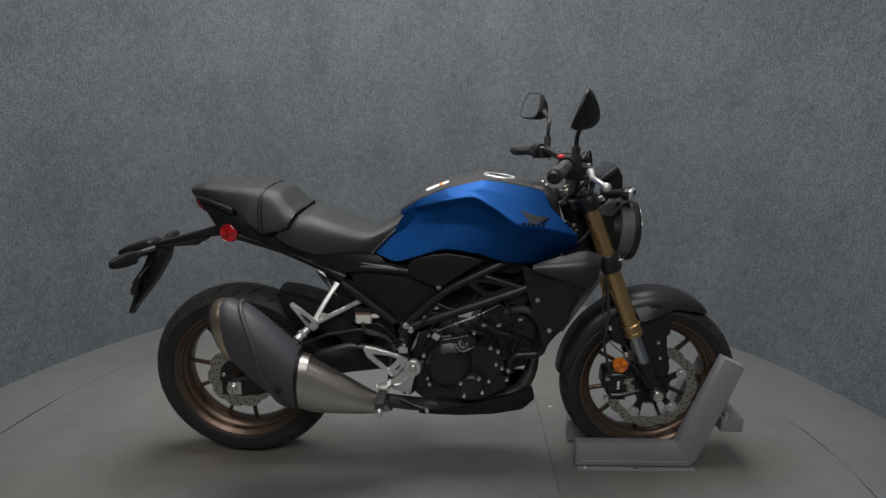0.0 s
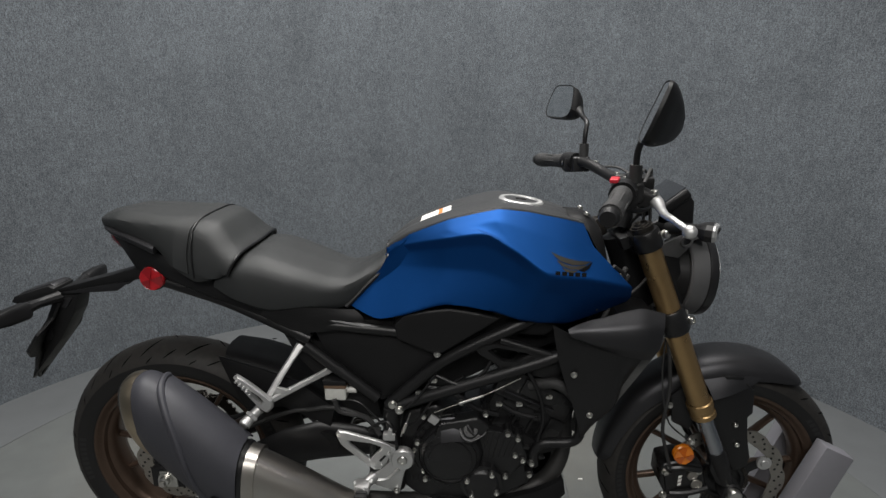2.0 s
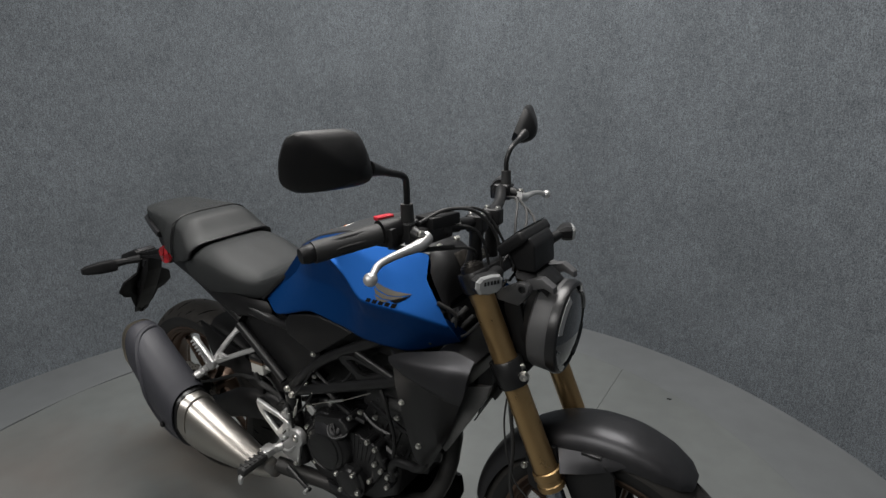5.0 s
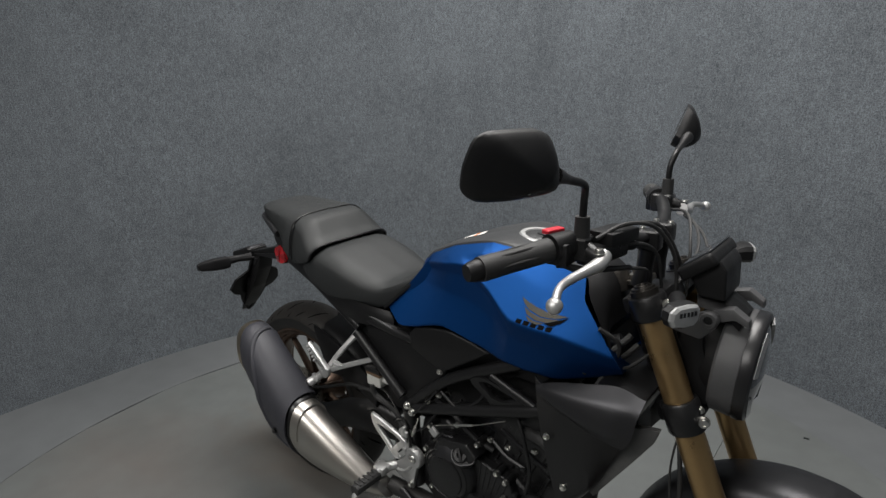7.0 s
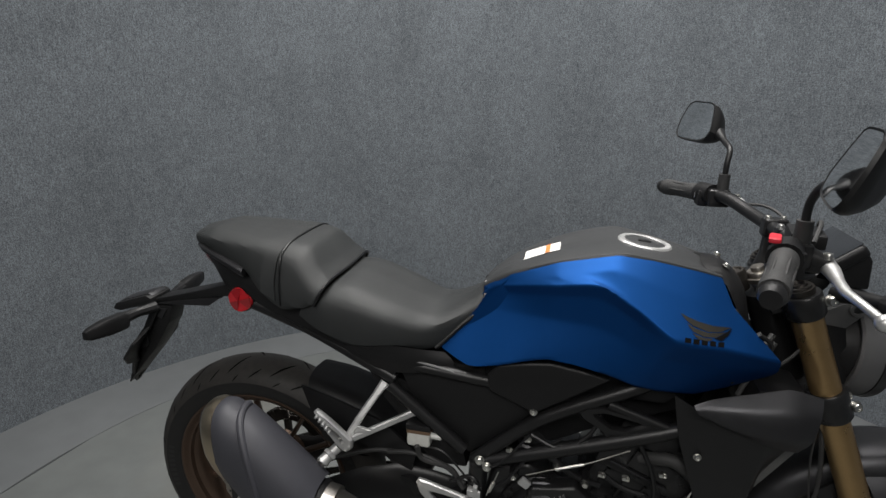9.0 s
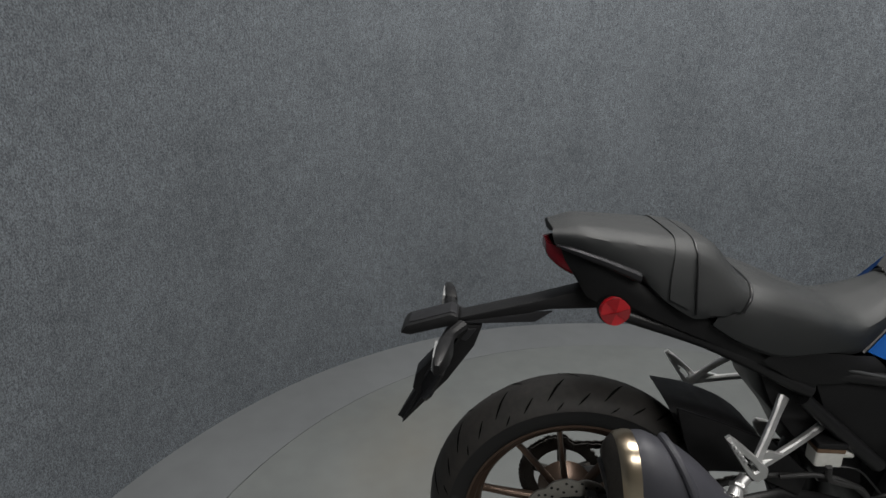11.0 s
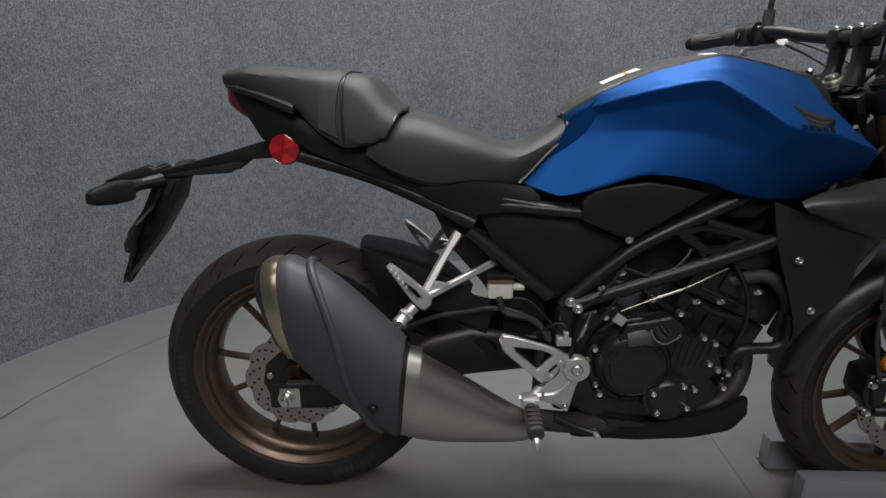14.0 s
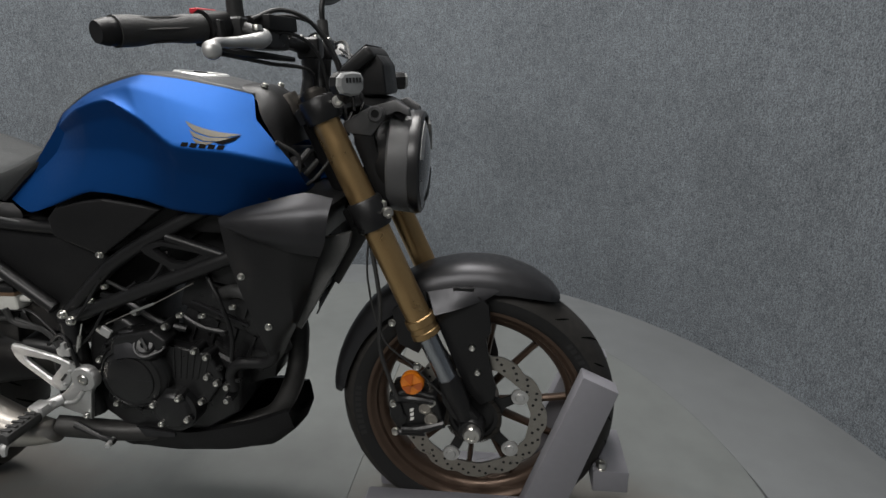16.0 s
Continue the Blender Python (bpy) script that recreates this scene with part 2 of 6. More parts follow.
def grid(bm, rows, closed=False, ends=False):
    """Faces between rows of points of one length; closed joins each row's ends, ends caps the first and last row."""
    vs = [[bm.verts.new(p) for p in row] for row in rows]
    n = len(rows[0])
    for a, b in zip(vs, vs[1:]):
        for k in range(n if closed else n - 1):
            bm.faces.new((a[k], a[(k + 1) % n], b[(k + 1) % n], b[k]))
    if ends:
        bm.faces.new(vs[0][::-1])
        bm.faces.new(vs[-1])
    return bm


def rails(curves, nu=28, nv=4, cu=0.5, cv=0.5, mirror=True, merge=True, fill=False):
    """A skin across rail curves given for the right half (y < 0); each is smoothed along, then across."""
    along = [spline(c, nu, cu) for c in curves]
    rows = []
    for k in range(nu):
        rows.append(spline([a[k] for a in along], (len(curves) - 1) * nv + 1, cv))
    bm = bmesh.new()
    grid(bm, rows)
    if mirror:
        grid(bm, [[Vector((p.x, -p.y, p.z)) for p in row] for row in rows])
    if merge:
        bmesh.ops.remove_doubles(bm, verts=bm.verts, dist=0.0004)
    if fill:
        bmesh.ops.holes_fill(bm, edges=[e for e in bm.edges if e.is_boundary], sides=0)
    return bm


def thicken(bm, d):
    bmesh.ops.recalc_face_normals(bm, faces=bm.faces)
    bmesh.ops.solidify(bm, geom=bm.faces[:], thickness=d)
    return bm


def loft(rings, ends=True):
    return grid(bmesh.new(), rings, closed=True, ends=ends)


def tube(pts, r, seg=12, n=0, c=0.5, bm=None):
    """A round bar along a smoothed line; r is one radius or one for each of the points given."""
    bm = bm or bmesh.new()
    count = n or max(2, (len(pts) - 1) * 6 + 1)
    line = spline(pts, count, c) if len(pts) > 2 else [Vector(p) for p in pts]
    count = len(line)
    radii = r if isinstance(r, (list, tuple)) else [r] * len(pts)
    rings, side = [], None
    for k, p in enumerate(line):
        d = (line[min(k + 1, count - 1)] - line[max(k - 1, 0)]).normalized()
        if side is None:
            side = d.cross(Vector((0.13, 0.31, 0.94))).normalized()
        side = (side - d * side.dot(d)).normalized()
        up = d.cross(side)
        s = k / (count - 1) * (len(radii) - 1)
        i = min(int(s), len(radii) - 2) if len(radii) > 1 else 0
        rad = radii[i] + (radii[min(i + 1, len(radii) - 1)] - radii[i]) * (s - i)
        rings.append([p + rad * (math.cos(2 * math.pi * q / seg) * side + math.sin(2 * math.pi * q / seg) * up) for q in range(seg)])
    return grid(bm, rings, closed=True, ends=True)


def prism(outline, y0, y1, bevel=0.003, seg=2):
    """A plate with an outline in x and z between two y; its edges are rounded."""
    bm = bmesh.new()
    a = [bm.verts.new((x, y0, z)) for x, z in outline]
    b = [bm.verts.new((x, y1, z)) for x, z in outline]
    bm.faces.new(a)
    bm.faces.new(b[::-1])
    for k in range(len(outline)):
        bm.faces.new((a[k], b[k], b[(k + 1) % len(a)], a[(k + 1) % len(a)]))
    bmesh.ops.recalc_face_normals(bm, faces=bm.faces)
    if bevel:
        bmesh.ops.bevel(bm, geom=bm.edges[:], offset=bevel, segments=seg, profile=0.6, affect="EDGES", clamp_overlap=True)
    return bm


def block(lo, hi, bevel=0.003, seg=2):
    (x0, y0, z0), (x1, y1, z1) = lo, hi
    bm = prism([(x0, z0), (x1, z0), (x1, z1), (x0, z1)], y0, y1, bevel, seg)
    return bm


def lathe(profile, centre, seg=64, axis="y", turn=None, closed=False):
    """Turns (radius, offset) pairs round an axis through centre."""
    c = Vector(centre)
    rows = []
    for k in range(seg):
        a = 2 * math.pi * k / seg
        row = []
        for r, o in profile:
            p = Vector((r * math.cos(a), o, r * math.sin(a)))
            if axis == "x":
                p = Vector((o, r * math.cos(a), r * math.sin(a)))
            if axis == "z":
                p = Vector((r * math.cos(a), r * math.sin(a), o))
            if turn:
                p = turn @ p
            row.append(c + p)
        rows.append(row)
    bm = bmesh.new()
    vs = [[bm.verts.new(p) for p in row] for row in rows]
    n = len(profile)
    for k in range(seg):
        a, b = vs[k], vs[(k + 1) % seg]
        for j in range(n if closed else n - 1):
            bm.faces.new((a[j], b[j], b[(j + 1) % n], a[(j + 1) % n]))
    bmesh.ops.remove_doubles(bm, verts=bm.verts, dist=1e-5)
    return bm


def moved(bm, m):
    bmesh.ops.transform(bm, matrix=m, verts=bm.verts)
    return bm


def joined(*bms):
    """One bmesh out of several."""
    out = bmesh.new()
    for b in bms:
        me = bpy.data.meshes.new("join")
        b.to_mesh(me)
        b.free()
        out.from_mesh(me)
        bpy.data.meshes.remove(me)
    return out


def bolt(at, r=0.006, h=0.005, way=(0, -1, 0)):
    """A flanged hex-socket bolt head."""
    turn = Vector((0, -1, 0)).rotation_difference(Vector(way)).to_matrix()
    return lathe([(0, -h + 0.002), (r * 0.45, -h + 0.002), (r * 0.5, -h), (r * 0.85, -h), (r, -h * 0.7), (r, 0.001), (r * 1.25, 0.001), (r * 1.25, 0.002)], at, 12, turn=turn)


# ---- the place ----
CX, CY, WALL_R, DECK_R, FRONT, FLOOR = 0.53, -0.05, 1.87, 1.503, -3.4, 0.006
WX, WY = 0.55, -0.16


def wall_line(r, n=72):
    """The room in plan: a round back and straight flanks, closed behind the camera."""
    pts = [(WX + r * math.cos(a), WY + r * math.sin(a)) for a in (math.pi * k / n for k in range(n + 1))]
    return pts


def build_room():
    back = wall_line(WALL_R)
    outer = wall_line(WALL_R + 0.1)
    bm = bmesh.new()
    rows = []
    for (x0, y0), (x1, y1) in zip(back, outer):
        rows.append([Vector((x0, y0, 0)), Vector((x0, y0, 3.0)), Vector((x1, y1, 3.0)), Vector((x1, y1, 0))])
    grid(bm, rows, closed=True, ends=True)
    tagged(part("wall_back", bm, CARPET, sharp=60), "curved wall covered in grey-blue ribbed carpet", "wall", kind="structure")
    for name, x in (("wall_west", WX - WALL_R - 0.1), ("wall_east", WX + WALL_R)):
        tagged(part(name, block((x, FRONT, 0), (x + 0.1, WY, 3.0), 0), CARPET), "flat flank wall covered in grey-blue carpet", "wall", kind="structure")
    # never in view; its pale tone is added for soft reflections on the flank
    tagged(part("wall_front", block((WX - WALL_R - 0.1, FRONT - 0.1, 0), (WX + WALL_R + 0.1, FRONT, 3.0), 0), BOUNCE_PLASTER), "plain unseen wall that closes the booth, pale to bounce light onto the bike", "wall", kind="structure")
    tagged(part("ceiling", block((WX - WALL_R - 0.1, FRONT - 0.1, 3.0), (WX + WALL_R + 0.1, WY + WALL_R + 0.1, 3.1), 0), CEILING), "plain pale painted booth ceiling", "ceiling", kind="structure")
    # floor with a round opening, and the turning deck in it
    bm = bmesh.new()
    n = 144
    inner, out = [], []
    for k in range(n):
        a = 2 * math.pi * k / n
        c, s = math.cos(a), math.sin(a)
        gap = 0.0004 if 9 < math.degrees(a) < 105 else 0.0022  # the joint is filled with dirt on that side
        inner.append((CX + (DECK_R + gap) * c, CY + (DECK_R + gap) * s))
        reach = min(2.1 / max(abs(c), 1e-6), (2.1 if s > 0 else 3.6) / max(abs(s), 1e-6))
        out.append((CX + reach * c, CY + reach * s))
    rings = [[Vector((x, y, -0.03)) for x, y in inner], [Vector((x, y, 0)) for x, y in inner], [Vector((x, y, 0)) for x, y in out], [Vector((x, y, -0.03)) for x, y in out]]
    grid(bm, rings, closed=True)
    level = part("floor", bm, RING, sharp=30)
    level.location.z += FLOOR
    tagged(level, "painted grey floor ring round the turntable", "floor", kind="structure")
    tagged(part("subfloor", block((CX - 2.1, FRONT - 0.2, -0.08), (CX + 2.1, CY + 2.1, -0.03), 0), INK), "dark void under the deck joints", "floor", kind="structure")
    deck = thing("turntable", (CX, CY, 0), "round painted grey turntable deck with fine panel joints", "platform", kind="structure")
    cuts = [-DECK_R, 0.515, DECK_R]
    for a, b in zip(cuts, cuts[1:]):
        lo, hi = max(a + 0.0007, -DECK_R), min(b - 0.0007, DECK_R)
        top = []
        xs = [lo + (hi - lo) * k / 40 for k in range(41)]
        for x in xs:
            top.append((x, math.sqrt(max(DECK_R**2 - x * x, 0))))
        loop = [(CX + x, CY + y) for x, y in top] + [(CX + x, CY - y) for x, y in reversed(top)]
        bm = bmesh.new()
        clean = [p for k, p in enumerate(loop) if (Vector(p) - Vector(loop[k - 1])).length > 1e-4]
        u = [bm.verts.new((x, y, 0)) for x, y in clean]
        d = [bm.verts.new((x, y, -0.028)) for x, y in clean]
        bm.faces.new(u)
        bm.faces.new(d[::-1])
        for k in range(len(u)):
            bm.faces.new((u[k - 1], u[k], d[k], d[k - 1]))
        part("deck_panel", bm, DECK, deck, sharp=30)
    deck.location.z += FLOOR


build_room()


def build_chock():
    """Steel wheel chock: two rails with raised arms, a rear stop and a cross tube, bolted to the deck."""
    chock = thing("wheel_chock", (1.36, 0.012, 0), "grey-painted steel wheel chock bolted to the deck, holding the front wheel", "wheel chock")
    for s in (-1, 1):
        a, b = sorted((0.014 + s * 0.051, 0.014 + s * 0.09))
        part("rail", prism([(1.122, 0.006), (1.5, 0.006), (1.515, 0.03), (1.47, 0.088), (1.122, 0.088)], a, b, 0.004), CHOCK, chock)
        part("arm", prism([(1.45, 0.088), (1.5, 0.02), (1.52, 0.03), (1.634, 0.372), (1.566, 0.404)], a - 0.001, b + 0.001, 0.004), CHOCK, chock)
        c, d = sorted((0.014 + s * 0.0905, 0.014 + s * 0.11))
        flange = part("flange", block((1.125, c, 0.0), (1.515, d, 0.005), 0.001), CHOCK, chock)
        part("bolt_hole", lathe([(0, 0.0004), (0.005, 0.0004), (0.005, -0.002)], (1.32, (c + d) / 2, 0.005), 14, "z"), INK, flange)
        part("weld_bead", tube([(1.14 + 0.012 * k, 0.014 + s * 0.0905, 0.0235 + 0.0012 * (k % 2)) for k in range(30)], 0.0022, 6), CHOCK, chock)
        part("end_plate", block((1.1195, a + 0.002, 0.008), (1.1225, b - 0.002, 0.086), 0.001), CHOCK, chock)
        for x in (1.15, 1.49):
            part("bolt", bolt((x, (c + d) / 2, 0.005), 0.0055, 0.004, (0, 0, 1)), ZINC, flange, "bright zinc bolt")
    part("cross_tube", block((1.6, -0.048, 0.122), (1.672, 0.1, 0.172), 0.004), CHOCK, chock)
    part("bolt", bolt((1.618, -0.034, 0.173), 0.011, 0.012, (0, 0, 1)), ZINC, chock, "bright zinc bolt")
    chock.location.z += FLOOR


build_chock()

# ---- the motorcycle ----
bike = thing("motorcycle", (0, 0, 0), "naked sport motorcycle with a matte blue tank and bronze wheels", "motorcycle")
FY = 0.013  # the front wheel sits a little to its left in the chock
REAR, FRONTAXLE = Vector((0.004, 0.018, 0.311)), Vector((1.355, FY, 0.293))


def tyre_profile(r, half, seat):
    h = r - seat
    side = [(seat + 0.004, 0.7), (seat + 0.012, 0.86), (seat + 0.24 * h, 0.93), (seat + 0.42 * h, 0.985), (seat + 0.56 * h, 1.0), (seat + 0.7 * h, 0.92), (seat + 0.84 * h, 0.7), (seat + 0.95 * h, 0.4), (r, 0.1)]
    return [(a, -b * half) for a, b in side] + [(a, b * half) for a, b in reversed(side)]


def crown(r, half, seat, w):
    """Radius and offset of the tyre's outside at w from -1 to 1 across."""
    prof = tyre_profile(r, half, seat)
    keys = [(-1 + 2 * k / (len(prof) - 1)) for k in range(len(prof))]
    for k in range(len(prof) - 1):
        if keys[k] <= w <= keys[k + 1] + 1e-9:
            u = (w - keys[k]) / (keys[k + 1] - keys[k])
            return [prof[k][q] + (prof[k + 1][q] - prof[k][q]) * u for q in (0, 1)]
    return prof[-1]


def lay_grooves(wheel, c, r, half, seat, lines, repeat):
    """Dark slanted tread cuts laid on the tyre; each line is (w0, angle0, w1, angle1, width) in degrees and metres."""
    for k in range(repeat):
        base = 360.0 / repeat * k
        for w0, a0, w1, a1, wd in lines:
            bm, prev = bmesh.new(), None
            for q in range(7):
                u = q / 6
                rr, off = crown(r, half, seat, w0 + (w1 - w0) * u)
                ang = radians(base + a0 + (a1 - a0) * u)
                t = wd / r * (0.25 + 0.75 * math.sin(math.pi * min(max(u, 0.04), 0.96)))
                pair = [bm.verts.new((c.x + (rr + 0.0008) * math.cos(ang + e), c.y + off * 1.006, c.z + (rr + 0.0008) * math.sin(ang + e))) for e in (-t / 2, t / 2)]
                if prev:
                    bm.faces.new((prev[0], prev[1], pair[1], pair[0]))
                prev = pair
            part("tread_groove", bm, GROOVE, wheel)


def spoke(c, ang, tilt, r0, r1, y0, y1, w0, w1, d):
    """One cast spoke from hub to rim, slightly turned out of the radial line."""
    rings = []
    for k in range(7):
        u = k / 6
        a = ang + tilt * (1 - u)
        r = r0 + (r1 - r0) * u
        w = (w0 + (w1 - w0) * u) * (1 + 0.9 * max(u - 0.75, 0) * 4 * max(u - 0.75, 0))
        p = c + Vector((r * math.cos(a), y0 + (y1 - y0) * u, r * math.sin(a)))
        tan = Vector((-math.sin(a), 0, math.cos(a)))
        dd = d * (1 - 0.3 * u)
        rings.append([p + tan * w * x + Vector((0, dd * y, 0)) for x, y in ((-1, -0.5), (-0.5, -1), (0.5, -1), (1, -0.5), (1, 0.5), (0.5, 1), (-0.5, 1), (-1, 0.5))])
    return loft(rings)


def wavy_disc(c, r_out, r_in, y, thick, lobes, holes, amp):
    """Petal brake disc: a wavy ring with drilled holes, drawn as recessed dark discs."""
    n = lobes * 16
    rows = []
    for k in range(n):
        a = 2 * math.pi * k / n
        w = r_out - amp * (0.5 - 0.5 * math.cos(lobes * a)) ** 3
        ri = r_in + amp * 0.4 * (0.5 - 0.5 * math.cos(lobes * a + 2.0)) ** 3
        rows.append([c + Vector((q * math.cos(a), y + o, q * math.sin(a))) for q, o in ((ri, -thick / 2), (w, -thick / 2), (w, thick / 2), (ri, thick / 2))])
    bm = bmesh.new()
    grid(bm, rows + [rows[0]], closed=True)
    bmesh.ops.remove_doubles(bm, verts=bm.verts, dist=1e-5)
    hb = bmesh.new()
    for k in range(holes):
        a = 2 * math.pi * k / holes
        rr = r_in + (r_out - amp - r_in) * (0.3, 0.62, 0.85)[k % 3] + 0.002
        p = c + Vector((rr * math.cos(a), y - thick / 2 - 0.0004, rr * math.sin(a)))
        vs = [hb.verts.new(p + Vector((0.0032 * math.cos(q), 0, 0.0032 * math.sin(q)))) for q in (math.pi * j / 4 for j in range(8))]
        hb.faces.new(vs)
    return bm, hb


def build_wheel(name, c, r, half, seat, rim_half, first, label):
    well = seat - 0.022
    prof = [(well - 0.003, -rim_half * 0.2), (well, -rim_half * 0.42), (well + 0.006, -rim_half * 0.55), (seat - 0.009, -rim_half * 0.62), (seat - 0.006, -rim_half * 0.8), (seat + 0.001, -rim_half * 0.86), (seat + 0.004, -rim_half * 0.97), (seat + 0.009, -rim_half * 1.02), (seat + 0.013, -rim_half * 1.0), (seat + 0.013, -rim_half * 0.93), (seat + 0.004, -rim_half * 0.84)]
    inner = [(seat - 0.006, -rim_half * 0.5), (seat - 0.006, rim_half * 0.5)]
    back = [(a, -o) for a, o in reversed(prof)]
    wheel = part(name, lathe(prof + inner + back, c, 96, closed=True), BRONZE, bike, label, sharp=40)
    prof = tyre_profile(r, half, seat)
    tyre = part("tyre", lathe(prof[4:-4], c, 120), RUBBER, wheel, "worn rubber road tyre with slanted tread grooves", sharp=60)
    h = r - seat
    for flip in (-1, 1):
        side = [(a, b * flip) for a, b in prof[:5]]
        part("sidewall", lathe(side, c, 120), SIDEWALL, tyre, "smooth black tyre sidewall", sharp=60)
    for a0, count in ((168, 9), (20, 7), (285, 8)):
        for k in range(count):
            rows = []
            for q in (0.33, 0.5):
                yy = -half * (0.955 if q < 0.4 else 1.0) - 0.0006
                rows.append([c + Vector(((seat + q * h) * math.cos(radians(a0 + 3.2 * k + e)), yy, (seat + q * h) * math.sin(radians(a0 + 3.2 * k + e)))) for e in (0, 1.0, 2.0)])
            part("sidewall_mark", grid(bmesh.new(), rows), LETTER, tyre)
    for k in range(5):
        mid = radians(first + 72 * k)
        for e in (-1, 1):
            part("spoke", spoke(c, mid + e * radians(15), -e * radians(1.5), 0.042, well + 0.004, 0, 0, 0.0066, 0.0054, 0.013), BRONZE, wheel)
    return wheel, tyre


rear_wheel, rear_tyre = build_wheel("rear_wheel", REAR, 0.305, 0.064, 0.217, 0.056, 115, "bronze ten-spoke cast rear wheel")
front_wheel, front_tyre = build_wheel("front_wheel", FRONTAXLE, 0.288, 0.049, 0.215, 0.043, 63, "bronze ten-spoke cast front wheel")
RG = [(-0.04, 6, -0.34, 14, 0.007), (0.04, 0, 0.34, 8, 0.007), (-0.26, -3, -0.42, 2, 0.006), (0.26, -9, 0.42, -4, 0.006), (-0.38, 8, -0.5, 11, 0.005), (0.38, 3, 0.5, 6, 0.005)]
lay_grooves(rear_tyre, REAR, 0.305, 0.064, 0.217, RG, 16)
lay_grooves(front_tyre, FRONTAXLE, 0.288, 0.049, 0.215, RG[:4], 14)
part("hub", lathe([(0.012, -0.075), (0.03, -0.075), (0.034, -0.06), (0.05, -0.052), (0.048, -0.03), (0.04, 0), (0.05, 0.04), (0.06, 0.06), (0.03, 0.075), (0.012, 0.075)], REAR, 40), BRONZE, rear_wheel)
part("hub", lathe([(0.01, -0.05), (0.024, -0.05), (0.034, -0.035), (0.05, -0.022), (0.05, 0.022), (0.034, 0.035), (0.024, 0.05), (0.01, 0.05)], FRONTAXLE, 40), BRONZE, front_wheel)
ring, dots = wavy_disc(REAR, 0.112, 0.07, -0.066, 0.004, 10, 60, 0.007)
part("brake_disc", ring, DISC, rear_wheel, "drilled wave-edged steel brake disc")
part("disc_hole", dots, INK, rear_wheel)
ring, dots = wavy_disc(FRONTAXLE, 0.148, 0.113, -0.058, 0.0045, 12, 72, 0.006)
part("brake_disc", ring, DISC, front_wheel, "drilled wave-edged steel brake disc")
part("disc_hole", dots, INK, front_wheel)
for k in range(5):
    a = radians(63 + 36 + 72 * k)
    p = FRONTAXLE + Vector((0.105 * math.cos(a), -0.058, 0.105 * math.sin(a)))
    part("disc_mount", lathe([(0, -0.006), (0.008, -0.006), (0.01, -0.003), (0.017, -0.003), (0.018, 0.003), (0, 0.003)], p, 20), ALU, front_wheel, "silver disc mounting button")
for k in range(5):
    a = radians(100 + 72 * k)
    p = REAR + Vector((0.058 * math.cos(a), -0.069, 0.058 * math.sin(a)))
    part("disc_bolt", bolt(p, 0.006, 0.004), ZINC, rear_wheel)
part("disc_carrier", lathe([(0.02, -0.064), (0.072, -0.064), (0.074, -0.06), (0.03, -0.05)], REAR, 40), ENGINE, rear_wheel)
# toothed speed-sensor ring in the front wheel
bm = bmesh.new()
for k in range(72):
    a = 2 * math.pi * k / 72
    e = math.pi / 72 * 0.9
    vs = [FRONTAXLE + Vector((rr * math.cos(a + s), -0.066, rr * math.sin(a + s))) for rr, s in ((0.05, -e), (0.05, e), (0.0585, e * 0.6), (0.0585, -e * 0.6))]
    bm.faces.new([bm.verts.new(v) for v in vs])
part("sensor_ring", thicken(bm, 0.002), CHAIN, front_wheel, "dark toothed sensor ring")
part("sensor_rim", lathe([(0.042, -0.064), (0.051, -0.064), (0.051, -0.061), (0.042, -0.061)], FRONTAXLE, 48), FRAME, front_wheel)
# five black arms that carry the front disc
star = []
for k in range(5):
    for da, rr in ((-22, 0.058), (-9, 0.068), (-6, 0.098), (0, 0.106), (6, 0.098), (9, 0.068), (22, 0.058)):
        a = radians(99 + 72 * k + da)
        star.append((1.355 + rr * math.cos(a), 0.293 + rr * math.sin(a)))
part("disc_carrier", prism(star, FY - 0.057, FY - 0.051, 0.0015), FRAME, front_wheel, "black disc carrier with five arms")

# rear sprocket, chain and guard on the left
bm = bmesh.new()
rows = []
for k in range(36 * 4):
    a = 2 * math.pi * k / 144
    w = 0.09 + (0.004 if k % 4 in (0, 1) else 0)
    rows.append([REAR + Vector((q * math.cos(a), 0.095 + o, q * math.sin(a))) for q, o in ((0.066, -0.003), (w, -0.003), (w, 0.003), (0.066, 0.003))])
grid(bm, rows + [rows[0]], closed=True)
bmesh.ops.remove_doubles(bm, verts=bm.verts, dist=1e-5)
sprocket = part("rear_sprocket", bm, CHAIN, rear_wheel, "dark steel rear sprocket")
for k in range(5):
    a = 2 * math.pi * k / 5 + 0.4
    part("sprocket_arm", tube([REAR + Vector((0.03 * math.cos(a), 0.092, 0.03 * math.sin(a))), REAR + Vector((0.07 * math.cos(a), 0.095, 0.07 * math.sin(a)))], 0.011, 8), CHAIN, rear_wheel)
bm = bmesh.new()
loop = [REAR + Vector((0.096 * math.cos(a), 0.095, 0.096 * math.sin(a))) for a in (math.pi / 2 + math.pi * k / 26 for k in range(27))]
loop += [Vector((0.0 + 0.018 * k, 0.095, 0.21 + 0.0055 * k)) for k in range(1, 30)]
loop += [Vector((0.54 - 0.018 * k, 0.095, 0.44 - 0.0013 * k)) for k in range(0, 30)]
